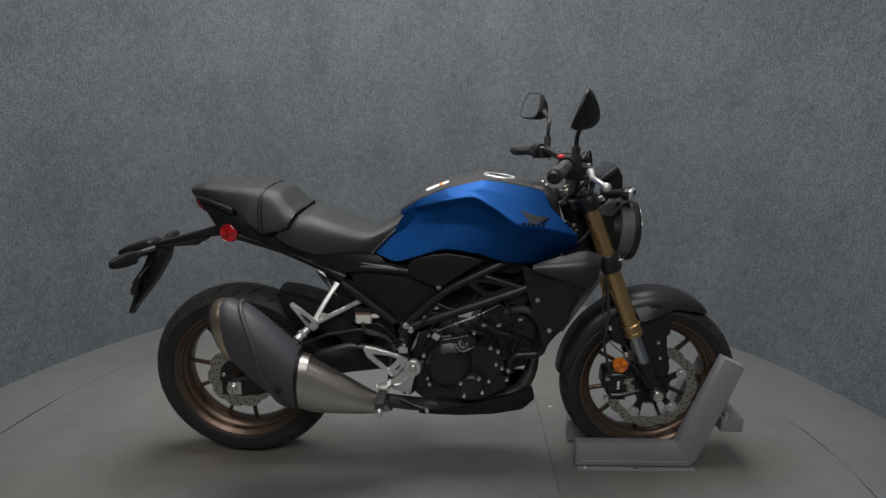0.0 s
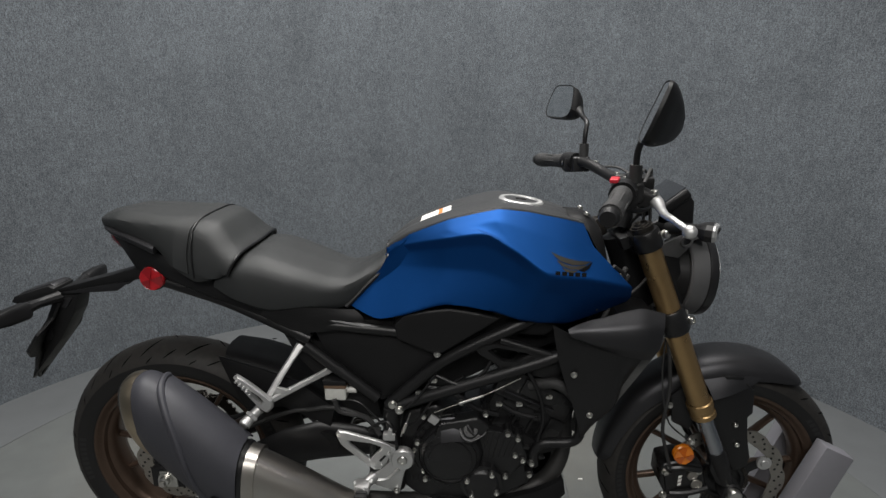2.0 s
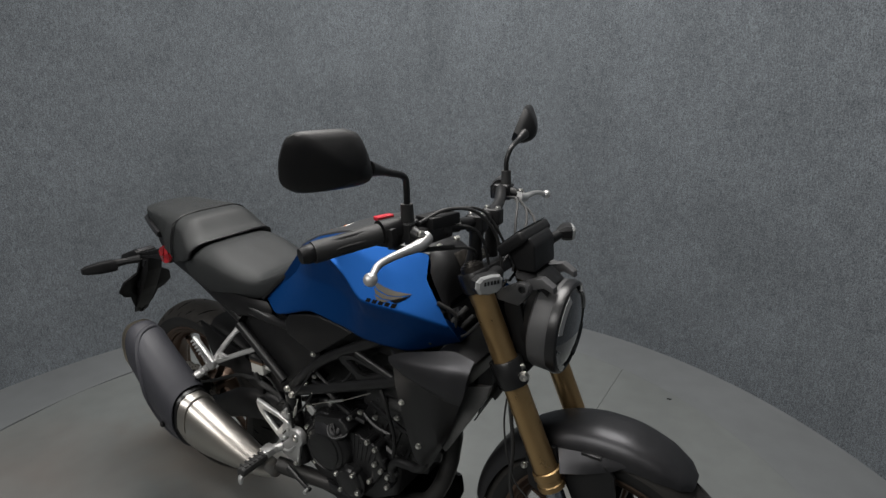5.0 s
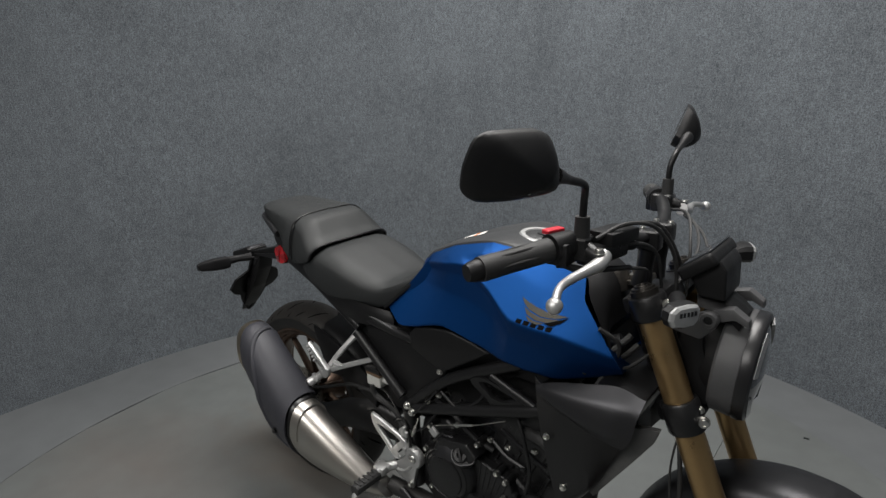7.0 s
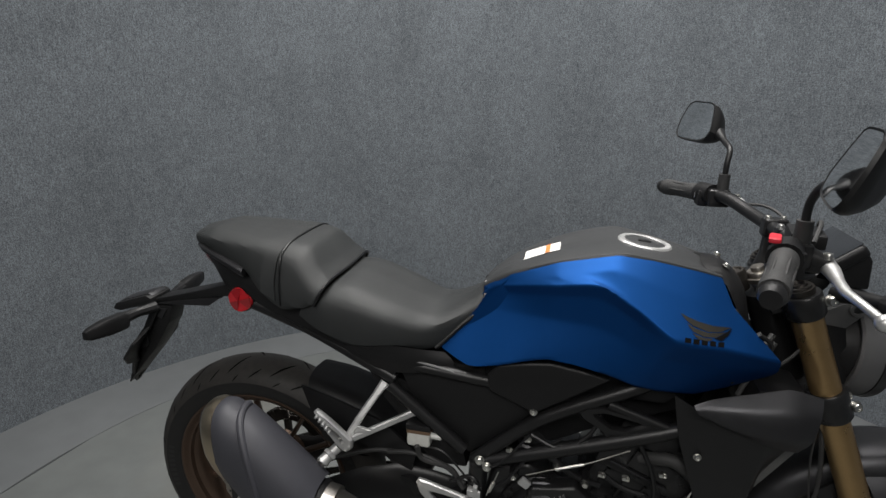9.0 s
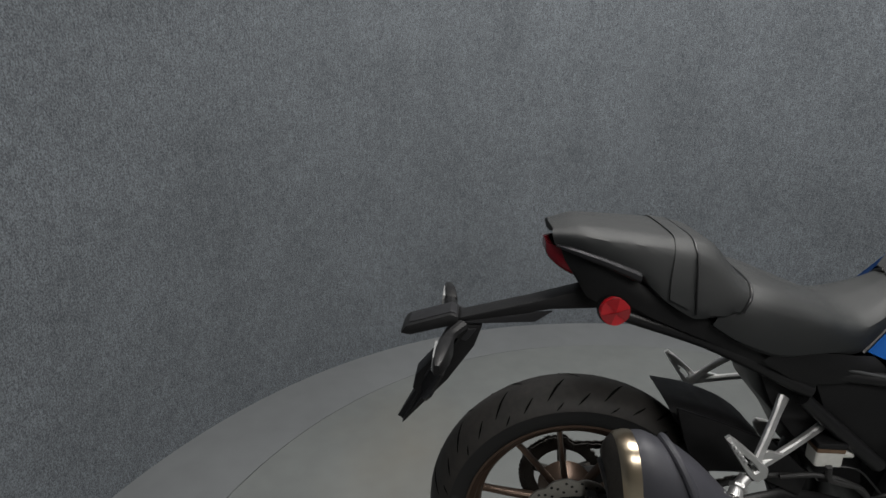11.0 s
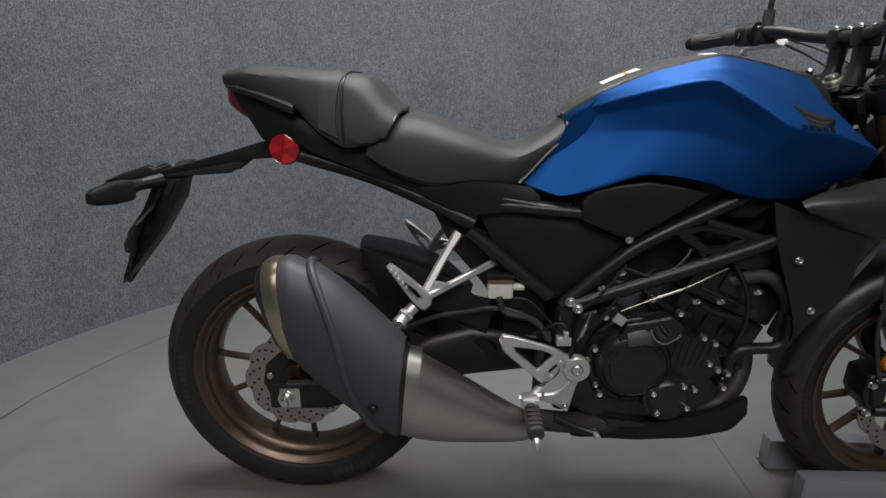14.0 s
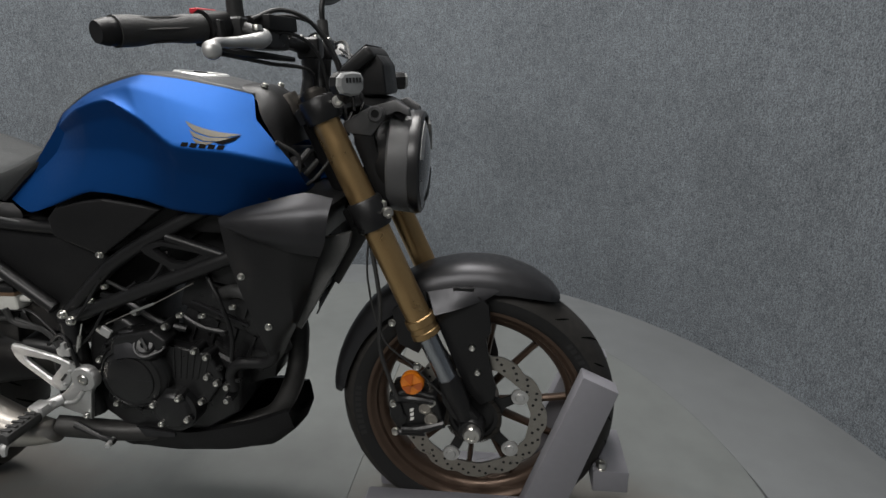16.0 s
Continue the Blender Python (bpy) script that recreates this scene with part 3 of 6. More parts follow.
for k, p in enumerate(loop):
    d = (loop[(k + 1) % len(loop)] - p)
    ln = min(d.length, 0.02)
    d.normalize()
    up = Vector((0, 1, 0)).cross(d).normalized()
    for y in (-0.006, 0.006):
        vs = [p + d * (ln * x) + up * (0.0065 * z) + Vector((0, y, 0)) for x, z in ((-0.25, -0.6), (0.1, -1), (0.5, -0.7), (0.9, -1), (1.2, 0), (0.9, 1), (0.5, 0.7), (0.1, 1), (-0.25, 0.6))]
        bm.faces.new([bm.verts.new(v) for v in vs])
part("drive_chain", thicken(bm, 0.003), CHAIN, bike, "dark oiled roller chain")

# ---- swingarm, rear brake, hugger ----
for s in (-1, 1):
    arm = [((0.0, 0.272), (0.0, 0.338)), ((0.08, 0.275), (0.08, 0.345)), ((0.2, 0.31), (0.2, 0.39)), ((0.3, 0.345), (0.3, 0.443)), ((0.38, 0.355), (0.38, 0.46)), ((0.46, 0.36), (0.46, 0.446)), ((0.54, 0.365), (0.54, 0.42))]
    rings = []
    for k, ((x, lo), (_, hi)) in enumerate(arm):
        y = s * (0.1 - 0.01 * max(k - 3, 0))
        m, h, w = (lo + hi) / 2, (hi - lo) / 2, 0.014
        rings.append([Vector((x, y + w * math.cos(a) * 1.0, m + h * math.sin(a))) for a in (2 * math.pi * q / 16 for q in range(16))])
    part("swingarm_beam", loft(rings), FRAME, bike, "black steel swingarm beam")
    part("axle_block", block((-0.035, min(s * 0.09, s * 0.113), 0.28), (0.045, max(s * 0.09, s * 0.113), 0.332), 0.004), FRAME, bike)
    part("chain_adjuster", block((-0.012, min(s * 0.113, s * 0.118), 0.284), (0.03, max(s * 0.113, s * 0.118), 0.328), 0.003), ZINC, bike, "bright chain adjuster plate")
    part("axle_nut", lathe([(0, s * 0.022), (0.007, s * 0.022), (0.008, s * 0.016), (0.0125, s * 0.014), (0.013, s * 0.004), (0.018, s * 0.004), (0.018, 0)], (0.002, s * 0.116, 0.306), 18), ZINC, bike, "bright axle nut")
part("swingarm_bridge", tube([(0.4, -0.1, 0.41), (0.42, 0, 0.43), (0.4, 0.1, 0.41)], 0.03, 14), FRAME, bike)
part("rear_caliper", joined(block((0.03, -0.095, 0.35), (0.095, -0.052, 0.398), 0.012, 3), block((0.02, -0.085, 0.335), (0.04, -0.06, 0.41), 0.006)), PLASTIC, bike, "black rear brake caliper")
part("hugger", rails([[(0.15, 0, 0.618), (0.23, 0, 0.6), (0.32, 0, 0.56), (0.38, 0, 0.5)], [(0.155, -0.05, 0.612), (0.23, -0.06, 0.595), (0.32, -0.065, 0.555), (0.385, -0.065, 0.495)], [(0.17, -0.082, 0.585), (0.235, -0.088, 0.56), (0.31, -0.09, 0.51), (0.37, -0.09, 0.45)]], 16, 4), PLASTIC, bike, "black plastic rear hugger mudguard")
part("hugger_side", prism([(0.16, 0.626), (0.25, 0.598), (0.345, 0.563), (0.42, 0.5), (0.41, 0.45), (0.3, 0.5), (0.21, 0.492), (0.182, 0.56)], -0.099, -0.09, 0.003), PLASTIC, bike)

# ---- engine ----
engine = part("engine", prism([(0.575, 0.3), (0.62, 0.262), (0.8, 0.262), (0.88, 0.31), (0.9, 0.42), (0.83, 0.46), (0.72, 0.47), (0.66, 0.52), (0.585, 0.5), (0.56, 0.4)], -0.105, 0.115, 0.014, 3), ENGINE, bike, "black single-cylinder engine crankcase")
part("clutch_cover", lathe([(0, -0.159), (0.044, -0.158), (0.049, -0.156), (0.05, -0.153), (0.057, -0.151), (0.067, -0.145), (0.074, -0.132), (0.078, -0.1)], (0.692, 0, 0.408), 56), ENGINE, engine, "round black clutch cover")
part("clutch_flange", lathe([(0.02, -0.12), (0.09, -0.12), (0.094, -0.116), (0.094, -0.1)], (0.696, 0, 0.408), 40), ENGINE, engine)
part("cover_web", prism([(0.73, 0.33), (0.83, 0.345), (0.87, 0.40), (0.85, 0.455), (0.76, 0.475), (0.72, 0.45)], -0.128, -0.1, 0.006, 3), ENGINE, engine)
part("oil_filler_neck", prism([(0.655, 0.46), (0.668, 0.497), (0.72, 0.506), (0.752, 0.514), (0.78, 0.49), (0.755, 0.456)], -0.15, -0.11, 0.006, 3), ENGINE, engine)
CAP_TURN = Vector((0, -1, 0)).rotation_difference(Vector((0.14, -0.8, 0.58)))
CAP = Matrix.Translation((0.736, -0.144, 0.479)) @ CAP_TURN.to_matrix().to_4x4()
part("cap_seat", moved(lathe([(0, -0.004), (0.024, -0.004), (0.027, -0.001), (0.029, 0.02)], (0, 0, 0), 28), CAP), ENGINE, engine)
part("oil_filler_cap", moved(lathe([(0, -0.007), (0.006, -0.007), (0.008, -0.012), (0.015, -0.012), (0.018, -0.009), (0.018, 0.0)], (0, 0, 0), 24), CAP), ENGINE, engine)
part("cap_grip", moved(block((-0.014, -0.0165, -0.003), (0.014, -0.011, 0.003), 0.002), CAP @ Matrix.Rotation(radians(55), 4, "Y")), PLASTIC, engine)
part("clutch_plate", thicken(grid(bmesh.new(), [[(0.671, -0.132, 0.5), (0.695, -0.134, 0.505), (0.718, -0.132, 0.501)], [(0.671, -0.15, 0.48), (0.7, -0.153, 0.484), (0.727, -0.15, 0.478)], [(0.672, -0.159, 0.454), (0.7, -0.16, 0.46), (0.732, -0.159, 0.458)]]), 0.004), SATIN, engine, "shiny dark cover flat")
part("cap_surround", moved(tube([((0.0225 + 0.013 * max(0, math.cos(a)) ** 6) * math.cos(a), -0.0055, (0.0225 + 0.013 * max(0, math.cos(a)) ** 6) * math.sin(a)) for a in (2 * math.pi * k / 24 for k in range(25))], 0.0019, 6, 73), CAP), BRACKET, engine, "worn metal edge round the oil cap")
for r0, y in ((0.061, -0.1495), (0.0715, -0.139)):
    part("cover_rim", lathe([(r0 - 0.0015, y), (r0, y - 0.0022), (r0 + 0.0015, y)], (0.692, 0, 0.408), 56), ENGINE, engine)
for k in range(9):
    a = radians(20 + 40 * k)
    part("cover_bolt", bolt((0.694 + 0.086 * math.cos(a), -0.122, 0.408 + 0.086 * math.sin(a)), 0.0042, 0.006), ZINC if k % 3 else ENGINE, engine)
for k in range(6):
    part("case_rib", prism([(0.775 + 0.014 * k, 0.47 - 0.004 * k), (0.78 + 0.014 * k, 0.47 - 0.004 * k), (0.77 + 0.012 * k, 0.4), (0.765 + 0.012 * k, 0.4)], -0.1298, -0.12, 0.001), ENGINE, engine)
part("pump_cover", lathe([(0, -0.155), (0.03, -0.155), (0.036, -0.152), (0.04, -0.146), (0.048, -0.144), (0.05, -0.1)], (0.764, 0, 0.338), 36), ENGINE, engine, "round black water pump cover")
part("clutch_line", block((0.638, -0.1586, 0.4085), (0.742, -0.1576, 0.4105), 0), SATIN, engine)


def tilted_block(lo, hi, at, bevel=0.006, ang=24):
    return moved(block(lo, hi, bevel, 2), Matrix.Translation(at) @ Matrix.Rotation(radians(ang), 4, "Y"))


CYL = (0.83, 0, 0.44)
part("cylinder", tilted_block((-0.075, -0.085, 0.0), (0.11, 0.085, 0.078), CYL), ENGINE, engine)
for k in range(4):
    part("cylinder_rib", tilted_block((-0.05 + 0.04 * k, -0.091, 0.004), (-0.042 + 0.04 * k, -0.08, 0.074), CYL, 0.002), ENGINE, engine)
part("cylinder_head", tilted_block((-0.085, -0.1, 0.08), (0.105, 0.1, 0.155), CYL, 0.01), ENGINE, engine, "black cylinder head")
part("head_cover", tilted_block((-0.075, -0.085, 0.158), (0.075, 0.085, 0.2), CYL, 0.014), ENGINE, engine)
part("head_rib", tilted_block((-0.06, -0.106, 0.098), (0.06, -0.1, 0.103), CYL, 0.001), SATIN, engine)
part("head_plate", tilted_block((-0.03, -0.108, 0.11), (0.05, -0.1, 0.15), CYL, 0.004), ENGINE, engine)
for x, z in ((0.617, 0.437), (0.634, 0.389), (0.634, 0.339), (0.632, 0.505), (0.765, 0.49), (0.771, 0.514), (0.822, 0.464), (0.845, 0.452), (0.840, 0.409), (0.858, 0.396), (0.878, 0.388), (0.819, 0.352), (0.874, 0.358), (0.787, 0.372), (0.731, 0.355), (0.742, 0.313), (0.798, 0.325), (0.716, 0.543)):
    y = -0.153 if (x - 0.764) ** 2 + (z - 0.338) ** 2 < 0.0026 else -0.13
    part("bolt", bolt((x, y, z), 0.0062, 0.008), ZINC, engine, "bright zinc bolt")
    part("bolt_boss", tube([(x, y + 0.03, z), (x, y, z)], 0.0095, 12), ENGINE, engine)
part("starter_motor", tube([(0.66, -0.06, 0.545), (0.66, 0.08, 0.545)], 0.028, 18), ENGINE, engine)
part("throttle_body", tube([(0.77, 0.0, 0.62), (0.68, 0.0, 0.63)], 0.04, 20), ENGINE, bike)
part("coolant_pipe", tube([(0.884, -0.118, 0.375), (0.885, -0.12, 0.412), (0.902, -0.121, 0.433), (0.935, -0.122, 0.438), (0.962, -0.124, 0.441), (0.978, -0.126, 0.452), (0.984, -0.126, 0.472), (0.984, -0.122, 0.51)], 0.0115, 14), FRAME, bike, "black coolant pipe")
part("coolant_hose", tube([(0.87, -0.1, 0.57), (0.93, -0.12, 0.585), (0.98, -0.11, 0.53), (0.985, -0.08, 0.45)], 0.013, 12), GRIP, bike)
part("cable", tube([(0.657, -0.142, 0.521), (0.714, -0.142, 0.546), (0.765, -0.142, 0.566), (0.846, -0.135, 0.606)], 0.0012, 6), STEEL, bike, "bright clutch cable")
part("clutch_lever", moved(block((-0.011, -0.004, -0.009), (0.011, 0.004, 0.009), 0.002), Matrix.Translation((0.655, -0.145, 0.505)) @ Matrix.Rotation(radians(35), 4, "Y")), ALU, engine, "small cast clutch lever")
part("switch_rod", tube([(0.603, -0.14, 0.518), (0.592, -0.142, 0.487), (0.58, -0.142, 0.458)], 0.0016, 6), ZINC, bike, "thin bright brake rod")
part("rod_spring", tube([(0.594, -0.142, 0.492), (0.585, -0.142, 0.468)], 0.0042, 8), ZINC, bike)
part("brake_light_switch", joined(block((0.54, -0.148, 0.449), (0.568, -0.128, 0.466), 0.003), block((0.553, -0.15, 0.462), (0.562, -0.13, 0.478), 0.002)), ALU, bike)
for pts, r in (([(0.8, -0.118, 0.535), (0.84, -0.122, 0.512), (0.885, -0.12, 0.5)], 0.0055), ([(0.66, -0.12, 0.6), (0.72, -0.13, 0.585), (0.77, -0.125, 0.62), (0.79, -0.11, 0.66)], 0.004), ([(0.585, -0.13, 0.47), (0.62, -0.138, 0.5), (0.66, -0.13, 0.555), (0.72, -0.12, 0.6)], 0.003), ([(0.64, -0.115, 0.57), (0.7, -0.125, 0.56), (0.75, -0.12, 0.52), (0.8, -0.11, 0.5)], 0.007), ([(0.86, -0.115, 0.62), (0.89, -0.128, 0.56), (0.9, -0.125, 0.5), (0.89, -0.12, 0.44)], 0.0045), ([(0.56, -0.13, 0.51), (0.6, -0.142, 0.535), (0.66, -0.135, 0.61)], 0.0025), ([(0.42, -0.115, 0.53), (0.48, -0.125, 0.535), (0.52, -0.128, 0.5), (0.545, -0.13, 0.47)], 0.0022), ([(0.5, -0.12, 0.46), (0.55, -0.135, 0.49), (0.57, -0.14, 0.44), (0.565, -0.135, 0.38)], 0.004)):
    part("engine_hose", tube(pts, r, 8), FRAME, bike, "thin black hose")
for x, z in ((0.78, 0.592), (0.7, 0.575), (0.655, 0.59), (0.8, 0.535), (0.885, 0.5), (0.865, 0.425), (0.9, 0.4), (0.62, 0.56), (0.845, 0.535), (0.91, 0.555)):
    part("hose_clip", joined(block((x - 0.006, -0.128, z - 0.004), (x + 0.006, -0.118, z + 0.004), 0.0015), bolt((x + 0.004, -0.128, z + 0.002), 0.0035, 0.004)), ZINC if z > 0.53 else ENGINE, bike)
for s in (-1, 1):
    part("frame_bracket", prism([(0.86, 0.64), (0.945, 0.65), (0.935, 0.603), (0.902, 0.594), (0.872, 0.6)], min(s * 0.104, s * 0.112), max(s * 0.104, s * 0.112), 0.002), FRAME, bike)
part("cable_adjuster", tube([(0.714, -0.142, 0.546), (0.765, -0.142, 0.566)], 0.003, 8), ZINC, bike, "bright cable adjuster")
part("exhaust_header", tube([(0.9, 0.03, 0.51), (0.952, 0.03, 0.495), (0.972, 0.024, 0.45), (0.973, 0.01, 0.41), (0.972, 0.0, 0.38), (0.965, -0.02, 0.34), (0.947, -0.033, 0.3), (0.92, -0.037, 0.268), (0.88, -0.045, 0.254), (0.8, -0.07, 0.25), (0.62, -0.1, 0.25), (0.5, -0.15, 0.29)], 0.0215, 18), PIPE, bike, "dull dark grey exhaust header pipe")
part("belly_pan", rails([[(0.6, 0, 0.2), (0.7, 0, 0.198), (0.83, 0, 0.205), (0.94, 0, 0.207), (0.98, 0, 0.243)], [(0.595, -0.09, 0.209), (0.68, -0.098, 0.207), (0.83, -0.1, 0.216), (0.93, -0.085, 0.224), (0.974, -0.06, 0.248)], [(0.605, -0.1, 0.246), (0.655, -0.11, 0.272), (0.76, -0.115, 0.262), (0.885, -0.1, 0.28), (0.966, -0.066, 0.293)], [(0.615, -0.085, 0.25), (0.66, -0.095, 0.275), (0.76, -0.1, 0.265), (0.885, -0.085, 0.282), (0.96, -0.056, 0.295)]], 22, 4, 0.35, 0.15), PLASTIC, bike, "black plastic belly pan")
part("engine_mount", prism([(0.88, 0.35), (0.945, 0.37), (0.96, 0.43), (0.958, 0.51), (0.9, 0.53)], -0.06, 0.02, 0.006), FRAME, bike)
part("belly_vent", prism([(0.655, 0.272), (0.668, 0.25), (0.735, 0.252), (0.738, 0.262)], -0.118, -0.112, 0.002), SATIN, bike)

# ---- frame ----
for s in (-1, 1):
    for pts, r in (([(0.56, 0.12, 0.52), (0.92, 0.125, 0.654), (1.0, 0.1, 0.69)], 0.0145), ([(0.55, 0.115, 0.52), (0.678, 0.115, 0.636), (0.86, 0.11, 0.732), (1.05, 0.06, 0.82)], 0.014), ([(0.368, 0.112, 0.667), (0.526, 0.112, 0.537)], 0.0135), ([(0.05, 0.075, 0.8), (0.2, 0.095, 0.76), (0.38, 0.108, 0.68)], 0.014), ([(0.36, 0.108, 0.72), (0.6, 0.112, 0.70)], 0.0125), ([(0.92, 0.125, 0.654), (0.80, 0.12, 0.69)], 0.009), ([(0.81, 0.122, 0.618), (0.77, 0.12, 0.668)], 0.007), ([(0.56, 0.12, 0.52), (0.555, 0.11, 0.42), (0.565, 0.11, 0.3)], 0.02)):
        part("frame_tube", tube([(x, s * y, z) for x, y, z in pts], r, 14, c=0.35), FRAME, bike, "gloss black steel frame tube")
    for x, z in ((0.563, 0.535), (0.578, 0.522)):
        part("frame_bolt", bolt((x, s * 0.137, z), 0.008, 0.006, (0, s, 0)), ZINC, bike)
part("airbox", prism([(0.575, 0.72), (0.6, 0.75), (0.69, 0.765), (0.8, 0.745), (0.9, 0.72), (0.8, 0.66), (0.66, 0.63), (0.56, 0.6), (0.42, 0.62), (0.4, 0.7), (0.5, 0.72)], -0.09, 0.09, 0.01), PLASTIC, bike)
# added black block that stops light showing through under the tank skin
part("tank_gap_filler", prism([(0.56, 0.7), (0.9, 0.69), (0.95, 0.735), (1.04, 0.765), (1.03, 0.83), (0.6, 0.83), (0.57, 0.78)], -0.1, 0.1, 0.01), PLASTIC, bike)
part("intake_box", prism([(0.6, 0.57), (0.7, 0.545), (0.8, 0.6), (0.94, 0.66), (0.96, 0.75), (0.62, 0.74)], -0.06, 0.06, 0.01), PLASTIC, bike)
part("inner_mudguard", prism([(0.3, 0.7), (0.5, 0.62), (0.53, 0.47), (0.45, 0.47), (0.4, 0.55), (0.34, 0.62)], -0.085, 0.085, 0.008), PLASTIC, bike)
part("battery_box", prism([(0.39, 0.72), (0.57, 0.70), (0.56, 0.53), (0.5, 0.55), (0.42, 0.62)], -0.1, 0.1, 0.008), PLASTIC, bike)
for s in (-1, 1):
    y0, y1 = sorted((s * 0.108, s * 0.128))
    cover = part("side_cover", prism([(0.57, 0.725), (0.592, 0.747), (0.64, 0.757), (0.69, 0.763), (0.755, 0.753), (0.8, 0.742), (0.77, 0.722), (0.665, 0.652), (0.575, 0.69)], y0, y1, 0.006, 3), PLASTIC, bike, "dark plastic airbox side cover")
    part("bolt", bolt((0.663, s * 0.129, 0.656), 0.006, 0.004, (0, s, 0)), ZINC, cover, "bright zinc bolt")
    part("tank_trim", tube([(0.42, s * 0.118, 0.73), (0.5, s * 0.117, 0.715), (0.565, s * 0.117, 0.702)], 0.0035, 10), COVER, bike)
    y0, y1 = sorted((s * 0.088, s * 0.104))
    part("rear_side_panel", prism([(0.38, 0.715), (0.57, 0.69), (0.665, 0.645), (0.6, 0.57), (0.535, 0.525), (0.47, 0.58), (0.42, 0.63)], y0, y1, 0.004), PLASTIC, bike)

# ---- tank ----
T_TOP = [(0.54, 0, 0.866), (0.56, 0, 0.888), (0.61, 0, 0.919), (0.7, 0, 0.955), (0.785, 0, 0.976), (0.86, 0, 0.973), (0.95, 0, 0.952), (1.0, 0, 0.925)]
T_EDGE = [(0.545, -0.035, 0.871), (0.56, -0.046, 0.884), (0.6, -0.066, 0.912), (0.69, -0.092, 0.951), (0.79, -0.1, 0.975), (0.85, -0.092, 0.968), (0.93, -0.076, 0.95), (0.974, -0.062, 0.937)]
T_SHOULDER = [(0.547, -0.041, 0.868), (0.572, -0.058, 0.886), (0.688, -0.122, 0.934), (0.785, -0.131, 0.956), (0.845, -0.133, 0.94), (0.92, -0.128, 0.914), (0.962, -0.112, 0.904), (0.99, -0.099, 0.896)]
T_CREASE = [(0.548, -0.046, 0.864), (0.578, -0.064, 0.884), (0.686, -0.137, 0.921), (0.765, -0.16, 0.936), (0.824, -0.172, 0.904), (0.888, -0.192, 0.863), (0.97, -0.176, 0.849), (1.066, -0.137, 0.82)]

T_KNEE = [(0.52, -0.066, 0.815), (0.553, -0.066, 0.838), (0.68, -0.122, 0.852), (0.765, -0.136, 0.85), (0.82, -0.146, 0.83), (0.866, -0.167, 0.818), (0.975, -0.146, 0.798), (1.072, -0.114, 0.79)]
T_RECESS = [tuple(Vector(a).lerp(Vector(b), 0.36) + Vector((0, 0.009 if a[0] < 0.86 else 0.0, 0))) for a, b in zip(T_CREASE, T_KNEE)]
T_LOW = [(0.468, -0.089, 0.754), (0.53, -0.119, 0.735), (0.592, -0.134, 0.75), (0.684, -0.142, 0.779), (0.77, -0.147, 0.768), (0.85, -0.138, 0.741), (0.945, -0.112, 0.727), (1.068, -0.094, 0.77)]
T_UNDER = [(x, y * 0.6, z + 0.004) for x, y, z in T_LOW]
tank_bm = rails([T_EDGE, T_SHOULDER, T_CREASE, T_RECESS, T_KNEE, T_LOW, T_UNDER], 96, 9, 0.27, 0.05, fill=True)
from mathutils.bvhtree import BVHTree

TANK_TREE = BVHTree.FromBMesh(tank_bm)
tank = part("fuel_tank", tank_bm, BLUE, bike, "matte blue metallic fuel tank with sharp creases", sharp=80)
cover_bm = rails([[(x, y, z + 0.002) for x, y, z in T_TOP], [(x, y * 0.55, z * 0.4 + w * 0.6 + 0.004) for (x, y, z), (_, _, w) in zip(T_EDGE, T_TOP)], [(x, y + 0.001, z + 0.003) for x, y, z in T_EDGE], [(x, y - 0.002, z - 0.004) for x, y, z in T_EDGE]], 40, 5, 0.42, 0.3)
COVER_TREE = BVHTree.FromBMesh(cover_bm)
top_cover = part("tank_top_cover", cover_bm, COVER, tank, "dark matte tank top cover", sharp=40)
part("tank_nose", rails([[(0.945, 0, 0.957), (0.985, 0, 0.951), (1.018, 0, 0.922), (1.036, 0, 0.85)], [(0.945, -0.045, 0.95), (0.985, -0.045, 0.945), (1.016, -0.055, 0.912), (1.03, -0.07, 0.84)], [(0.96, -0.058, 0.938), (0.98, -0.066, 0.926), (0.993, -0.085, 0.9), (1.045, -0.095, 0.81)]], 14, 4), PLASTIC, tank)
for s in (-1, 1):
    part("cover_bolt", bolt((0.985, s * 0.036, 0.951), 0.006, 0.004, (0.6, 0, 1)), ZINC, top_cover)
capturn = Matrix.Rotation(radians(7), 3, "Y")
cap = part("filler_cap", lathe([(0, 0.008), (0.03, 0.008), (0.033, 0.006), (0.036, 0.006), (0.046, 0.006), (0.05, 0.003), (0.05, -0.012)], (0.845, 0, 0.9685), 44, "z", capturn), COVER, tank, "round fuel filler cap")
part("cap_ring", lathe([(0.037, 0.0065), (0.0385, 0.009), (0.047, 0.009), (0.05, 0.006), (0.051, -0.01)], (0.845, 0, 0.9685), 44, "z", capturn), ALU, tank, "bright filler cap ring")
part("cap_keyway", moved(block((-0.012, -0.005, 0.0), (0.012, 0.005, 0.004), 0.002), Matrix.Translation((0.845, 0, 0.9755)) @ Matrix.Rotation(radians(7), 4, "Y")), INK, tank)


